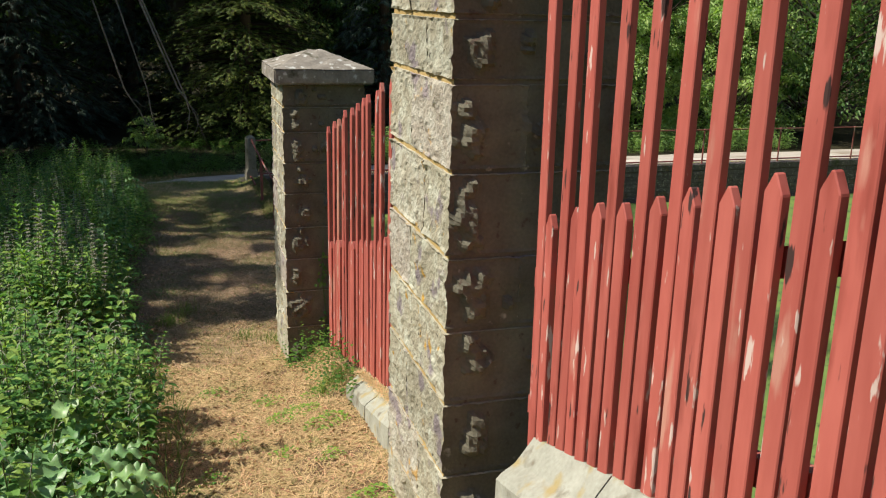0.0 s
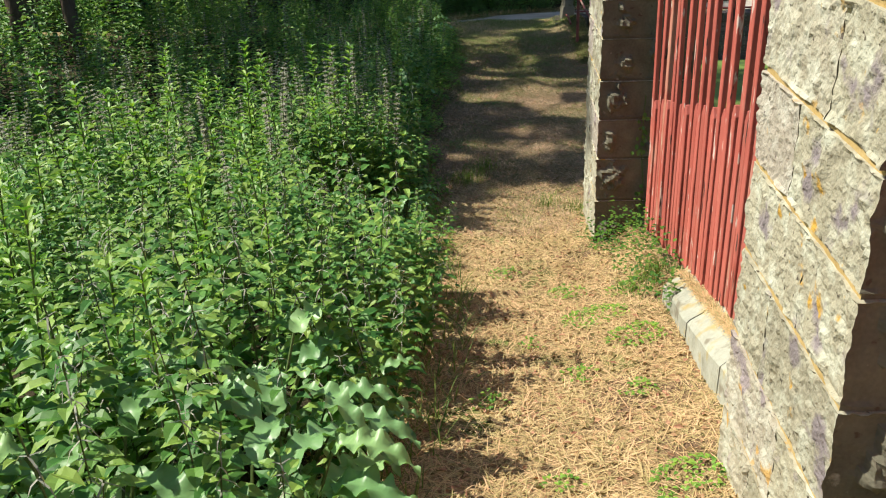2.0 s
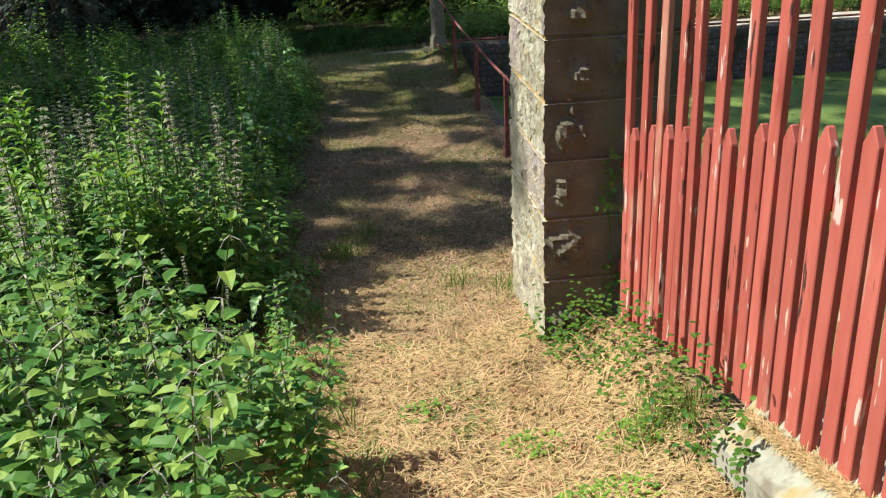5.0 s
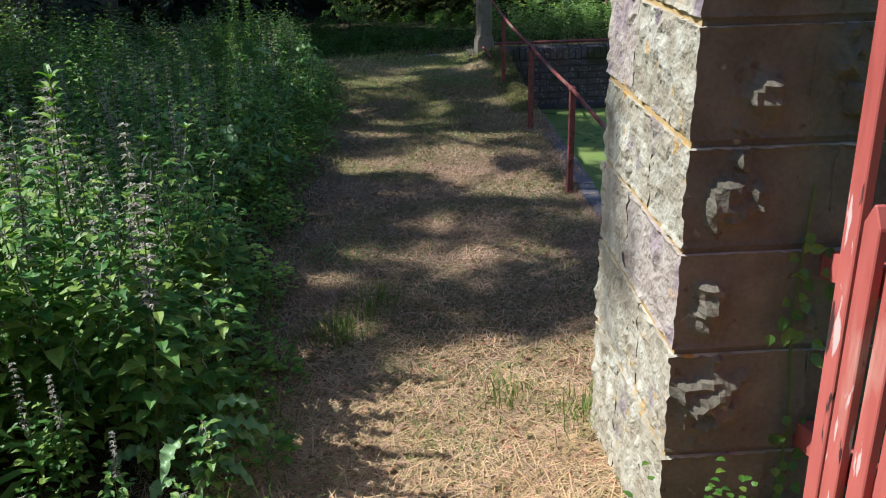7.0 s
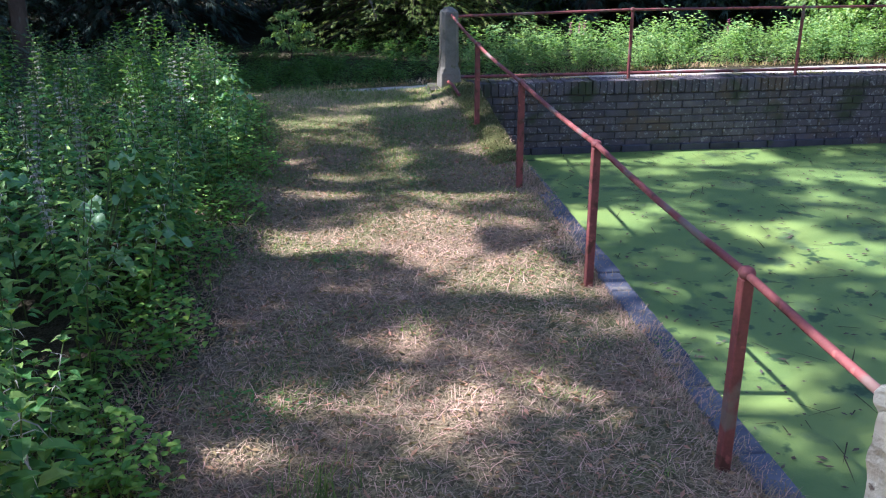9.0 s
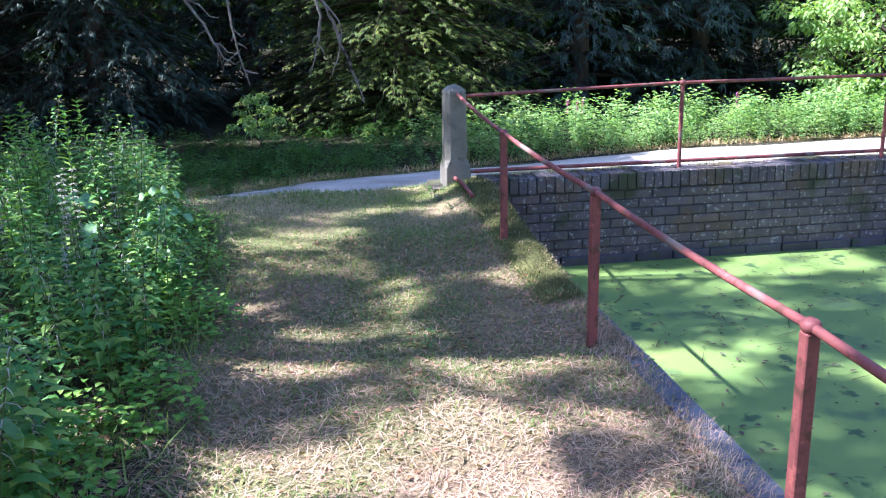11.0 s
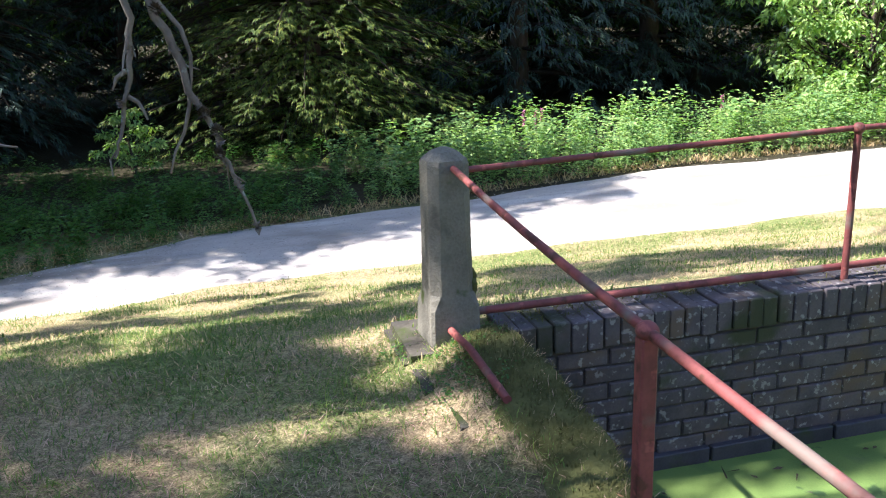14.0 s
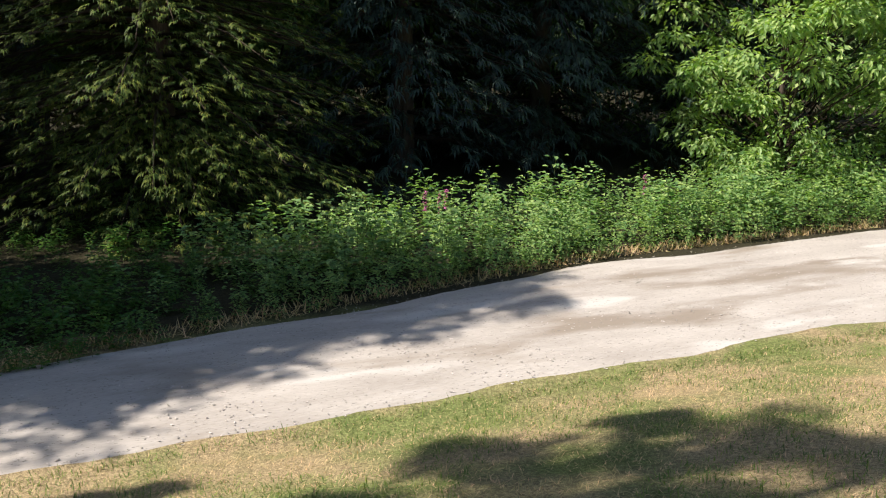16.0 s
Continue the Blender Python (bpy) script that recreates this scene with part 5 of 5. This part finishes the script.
oak = stand(broadleaf("oak_tree", 26, 11.0, 3.0, 3.4, FOLIAGE, "dense oak tree shading the track", 130, 0.14, 300, 0.25, (0.4, 0.8)), -8.6, 24.5)
for x, y, turn, size in ((-7.3, 24.3, 80, 1.02), (-7.0, 32.5, 10, 1.5), (-9.4, 24.2, 200, 0.85), (0.4, 33.4, 140, 1.6), (9.5, 36.5, 30, 1.5)):
    again(oak, x, y, turn, size)
# Narrow trees added beside the view to put the left verge in shade
verge_shade = stand(broadleaf("hornbeam_tree", 27, 12.0, 1.8, 2.6, FOLIAGE, "narrow dense tree added west of the far verge to shade it", 130, 0.15, 160, 0.16, (0.35, 0.6)), -5.6, 24.5, 0, 1.08)
again(verge_shade, -7.9, 25.0, 120, 1.15)
# Added trees, crowns out of view, that dapple the pond, bank and lawn
high = stand(broadleaf("beech_tree", 25, 17.0, 2.7, 9.6, FOLIAGE, "very tall slender tree with a high crown, added out of view for shade", 44, 0.125, 270, 0.10, (0.18, 0.46)), -7.4, 11.6)
again(high, -7.5, 16.3, 120, 1.0)
again(high, -6.4, 18.8, 240, 0.78)
again(high, -5.6, 13.2, 200, 0.98)
again(high, -5.2, 18.4, 80, 1.0)
again(high, -6.0, 10.8, 20, 0.6)


def dead_branch(points, radii, twigs, seed, label, forks=()):
    r = np.random.default_rng(seed)
    s = Soup()
    fine_pts = []
    p = np.array(points, float)
    for a, b in zip(p, p[1:]):
        for u in (0, 0.33, 0.66):
            fine_pts.append(a + (b - a) * u + r.normal(0, 0.003, 3))
    fine_pts.append(p[-1])
    s.tube(fine_pts, np.interp(np.linspace(0, 1, len(fine_pts)), np.linspace(0, 1, len(radii)), radii), 7)
    ob = tagged(s.make("dead_branch", DEADWOOD, smooth=True), label, "branch")
    for i in range(twigs):
        k = int(r.integers(2, len(fine_pts) - 1))
        a = np.array(fine_pts[k])
        d = unit(r.normal(0, 1, 3) * np.array([1, 0.6, 0.7]) + np.array([0.2, 0, -0.5]))
        L = r.uniform(0.03, 0.11)
        t = Soup()
        t.tube([a, a + d * L * 0.5 + r.normal(0, 0.012, 3), a + d * L + np.array([0, 0, -0.2 * L])], [0.0038, 0.0028, 0.0012], 5)
        t.make("twig", DEADWOOD, ob)
    for path in forks:
        t = Soup()
        bent = [np.array(p) + r.normal(0, 0.0015, 3) for p in path]
        t.tube(bent, np.linspace(0.0065, 0.0028, len(bent)), 6)
        t.make("side_branch", DEADWOOD, ob, smooth=True)
    knots = Soup()
    for k in range(3, len(fine_pts) - 2, 4):
        n = 14
        knots.leaves(np.repeat(np.array(fine_pts[k])[None], n, 0), r.normal(0, 1, (n, 3)), r.normal(0, 1, (n, 3)), 0.018, 0.014, 0.1, 0.3, rough=True)
    tagged(knots.make("lichen", DEADWOOD, ob, "grey lichen tufts"), kind="stuff")
    return ob


dead_branch([(-5.6, 14.9, 8.2), (-2.6, 14.6, 6.4), (-0.6, 14.5, 3.6), (0.10, 14.42, 1.72), (0.31, 14.40, 1.375), (0.357, 14.40, 1.268), (0.378, 14.40, 1.171), (0.42, 14.40, 1.089), (0.433, 14.40, 1.021), (0.471, 14.40, 0.936), (0.503, 14.40, 0.841), (0.505, 14.40, 0.81)],
            [0.035, 0.028, 0.018, 0.013, 0.0105, 0.010, 0.009, 0.0065, 0.0055, 0.0045, 0.0035, 0.0025], 3, 31, "hanging dead twiggy branch with grey lichen over the path",
            (((0.378, 14.40, 1.165), (0.377, 14.40, 1.132), (0.354, 14.40, 1.074), (0.33, 14.40, 1.029), (0.315, 14.40, 0.983)),
             ((0.31, 14.39, 1.40), (0.374, 14.39, 1.311), (0.39, 14.39, 1.247), (0.388, 14.395, 1.205), (0.380, 14.40, 1.16))))
dead_branch([(-5.6, 14.9, 8.6), (-2.4, 15.0, 6.2), (-0.5, 14.7, 3.4), (0.20, 14.42, 1.60), (0.263, 14.40, 1.376), (0.261, 14.40, 1.266), (0.242, 14.40, 1.179), (0.217, 14.40, 1.077), (0.198, 14.40, 1.026)],
            [0.03, 0.022, 0.016, 0.011, 0.0085, 0.0075, 0.006, 0.0045, 0.003], 5, 32, "leafless drooping dead branch beside the path",
            (((0.240, 14.40, 1.165), (0.262, 14.40, 1.150), (0.270, 14.40, 1.128), (0.280, 14.40, 1.112)), ((0.245, 14.40, 1.222), (0.222, 14.40, 1.205), (0.211, 14.40, 1.181))))
dead_branch([(-5.6, 14.9, 8.8), (-2.8, 15.6, 6.5), (-1.1, 15.4, 3.0), (-0.70, 15.2, 1.62), (-0.611, 15.2, 1.443), (-0.50, 15.2, 1.29), (-0.446, 15.2, 1.162), (-0.385, 15.2, 1.06), (-0.324, 15.2, 1.025)],
            [0.03, 0.02, 0.014, 0.011, 0.010, 0.009, 0.008, 0.006, 0.003], 22, 33, "grey lichened dead branch hanging over the grass",
            (((-0.446, 15.2, 1.162), (-0.40, 15.2, 1.15), (-0.36, 15.2, 1.10), (-0.30, 15.2, 1.09), (-0.27, 15.2, 1.12)), ((-0.62, 15.2, 1.46), (-0.52, 15.2, 1.42), (-0.46, 15.2, 1.34), (-0.40, 15.2, 1.33))))
dead_branch([(-5.6, 14.9, 8.4), (-2.2, 15.6, 6.0), (-0.75, 15.4, 3.0), (-0.36, 15.2, 1.62), (-0.319, 15.2, 1.327), (-0.30, 15.2, 1.16), (-0.262, 15.2, 0.98), (-0.227, 15.2, 0.867)],
            [0.03, 0.02, 0.013, 0.009, 0.008, 0.007, 0.005, 0.003], 16, 34, "thin grey dead branch trailing in front of the spruce",
            (((-0.305, 15.2, 1.25), (-0.26, 15.2, 1.20), (-0.235, 15.2, 1.215)), ((-0.262, 15.2, 0.98), (-0.20, 15.2, 0.955), (-0.16, 15.2, 0.95))))

first_dead = [o for o in scene.objects if o.name == "dead_branch"][0]
for x, y, z in ((0.405, 14.39, 1.118), (0.43, 14.39, 1.075), (0.43, 14.39, 1.02), (0.325, 14.39, 1.355)):
    c = Soup()
    n = 46
    a = np.arange(n) * 2.4
    h = np.linspace(-1, 1, n)
    rim = np.sqrt(np.maximum(0.05, 1 - h * h))
    d = np.stack([np.cos(a) * rim, np.sin(a) * rim, h], -1)
    c.leaves(np.array([x, y, z]) + d * 0.008, d + np.array([0, 0, 0.5]), d, 0.011, 0.010, 0.0, -0.2)
    c.make("cone", BARK, first_dead, "small dark larch cone", smooth=True)

# ---- growth beyond the track ----
hedge_leaf, hedge_stem, shade_leaf, shade_stem = Soup(), Soup(), Soup(), Soup()
LOWKIND = []
for i in range(5):
    r = np.random.default_rng(500 + i)
    a, b = Soup(), Soup()
    tall = (0.55, 0.7, 0.85, 1.0, 0.75)[i]
    b.tube([(0, 0, 0), (0.02, 0, tall)], [0.005, 0.002], 3)
    k = 46
    z = tall * r.uniform(0.1, 1, k)
    ang = r.uniform(0, 6.28, k)
    out = np.stack([np.cos(ang), np.sin(ang), r.uniform(0, 0.7, k)], -1)
    a.leaves(np.stack([0 * z, 0 * z, z], -1) + out * r.uniform(0.02, 0.15, (k, 1)), out, np.tile([0, 0, 1.0], (k, 1)), r.uniform(0.06, 0.13, k), 0.072, 0.35, 0.15, rough=True)
    LOWKIND.append((b, a))
for i in range(2800):
    x, back = rnd.uniform(-13, 19), rnd.random() ** 1.2 * 2.6
    if i >= 2300:
        x, back = rnd.uniform(-9, 2), rnd.uniform(1.8, 6.0)
    y = float(road_far(x)) - 0.04 - 0.48 * float(np.clip((3.5 - x) / 5.5, 0, 1)) + back
    k = int(rnd.integers(5))
    # same plants on the left, kept apart for a darker shade-toned leaf
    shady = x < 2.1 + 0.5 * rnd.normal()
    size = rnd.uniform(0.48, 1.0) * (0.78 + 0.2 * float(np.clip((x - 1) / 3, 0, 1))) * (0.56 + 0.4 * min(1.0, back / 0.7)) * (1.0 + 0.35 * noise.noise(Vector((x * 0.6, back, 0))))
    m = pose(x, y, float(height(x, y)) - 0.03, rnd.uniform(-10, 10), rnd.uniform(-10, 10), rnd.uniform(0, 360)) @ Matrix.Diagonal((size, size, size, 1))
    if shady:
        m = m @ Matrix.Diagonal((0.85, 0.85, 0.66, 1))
    (shade_stem if shady else hedge_stem).copy_in(LOWKIND[k][0], m)
    (shade_leaf if shady else hedge_leaf).copy_in(LOWKIND[k][1], m)
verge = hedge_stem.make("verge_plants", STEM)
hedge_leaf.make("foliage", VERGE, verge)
# deep shade of the left verge is put into this darker leaf colour
dark = shade_stem.make("wood_edge_nettles", STEM)
shade_leaf.make("foliage", IVY, dark)
tagged(dark, "verge plants at the foot of the wood, shade put into darker leaves", "plants", kind="stuff")
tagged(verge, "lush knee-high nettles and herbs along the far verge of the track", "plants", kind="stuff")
litter("verge_grass", STRAW, 64000, -8, 12, 20.0, 24.3, (0.05, 0.18), (0.003, 0.006), 1.2, "dry grass fringe along the track", "grass", lambda x, y: (y > road_far(x) - 0.12) & (y < road_far(x) + 0.22))
flower = Soup()
for x, y in ((4.9, 24.7), (5.05, 24.6), (5.2, 24.75), (8.3, 24.9)):
    n = 60
    z = rnd.uniform(-0.68, -0.42, n)
    d = np.stack([rnd.normal(0, 1, n), rnd.normal(0, 1, n), rnd.normal(0, 0.4, n)], -1)
    flower.leaves(np.stack([np.full(n, x), np.full(n, y), z], -1), d, np.tile([0, 0, 1.0], (n, 1)), 0.04, 0.03, 0.1, 0.1, rough=True)
tagged(flower.make("pink_flowers", PINK), "pink willowherb flower heads above the verge", "flowers", kind="stuff")


# ---- bricks ----
def brick_mesh(name, long, deep, tall, material, seed):
    bm = block(0, 0, 0, long, deep, tall, 0.0)
    bmesh.ops.bevel(bm, geom=bm.edges[:], offset=0.005, segments=1, affect="EDGES")
    for v in bm.verts:
        v.co += Vector((noise.noise(v.co * 30 + Vector((seed, 0, 0))), noise.noise(v.co * 30 + Vector((0, seed, 0))), noise.noise(v.co * 30 + Vector((0, 0, seed))))) * 0.0025
    me = bpy.data.meshes.new(name)
    bm.to_mesh(me)
    bm.free()
    me.materials.append(material)
    return me


FACE = [brick_mesh("brick", 0.217, 0.10, 0.066, BRICK, i) for i in range(3)]
EDGE = [brick_mesh("coping_brick", 0.066, 0.225, 0.13, BRICK, i + 5) for i in range(3)]
FOOT = [brick_mesh("plinth_block", 0.30, 0.12, 0.095, PLINTH, i + 9) for i in range(2)]
rest = Soup()


def far_box(x0, y0, z0, x1, y1, z1):
    v = np.array([(x, y, z) for x in (x0, x1) for y in (y0, y1) for z in (z0, z1)])
    rest.add(v, np.array([(0, 1, 3, 2), (4, 6, 7, 5), (0, 4, 5, 1), (2, 3, 7, 6), (0, 2, 6, 4), (1, 5, 7, 3)]))


for c in range(7):
    z = -0.045 - 0.0755 * (c + 1)
    x = POND_X - 0.02 - (0.11 if c % 2 else 0.0)
    while x < WALL_END:
        jut = rnd.uniform(-0.003, 0.004)
        if x < 5.4:
            share("brick", FACE[int(rnd.integers(3))], pose(x, POND_Y + jut, z, 0, 0, rnd.uniform(-0.4, 0.4)), inner)
        else:
            far_box(x, POND_Y + jut, z, x + 0.217, POND_Y + 0.1, z + 0.066)
        x += 0.227
x = POND_X - 0.03
while x < WALL_END:
    if x < 5.0:
        share("coping_brick", EDGE[int(rnd.integers(3))], pose(x, POND_Y - 0.012 + rnd.uniform(-0.006, 0.006), -0.042 + rnd.uniform(-0.005, 0.006), 0, rnd.uniform(-0.8, 0.8), rnd.uniform(-0.7, 0.7)), inner)
    else:
        far_box(x, POND_Y - 0.01, -0.022, x + 0.066, POND_Y + 0.215, 0.083 + rnd.uniform(-0.006, 0.006))
    x += 0.0725
x = POND_X - 0.02
while x < WALL_END:
    if x < 5.4:
        share("plinth_block", FOOT[int(rnd.integers(2))], pose(x, POND_Y - 0.028 + rnd.uniform(-0.004, 0.004), WATER - 0.028), inner)
    else:
        far_box(x, POND_Y - 0.026, WATER - 0.028, x + 0.30, POND_Y + 0.1, WATER + 0.066)
    x += 0.31
tagged(rest.make("far_bricks", BRICKREST, inner), "dark brick courses of the far stretch", kind="stuff")
RIM = [brick_mesh("edging_brick", 0.11, 0.222, 0.10, EDGING, i + 20) for i in range(3)]
y = 7.75
while y < 12.6:
    lift = float(np.interp(y, [7.8, 12.0, 12.7], [-0.118, -0.122, -0.15]))
    share("edging_brick", RIM[int(rnd.integers(3))], pose(POND_X - 0.075 + rnd.uniform(-0.004, 0.004), y, lift + rnd.uniform(-0.003, 0.003)), bank)
    y += 0.228
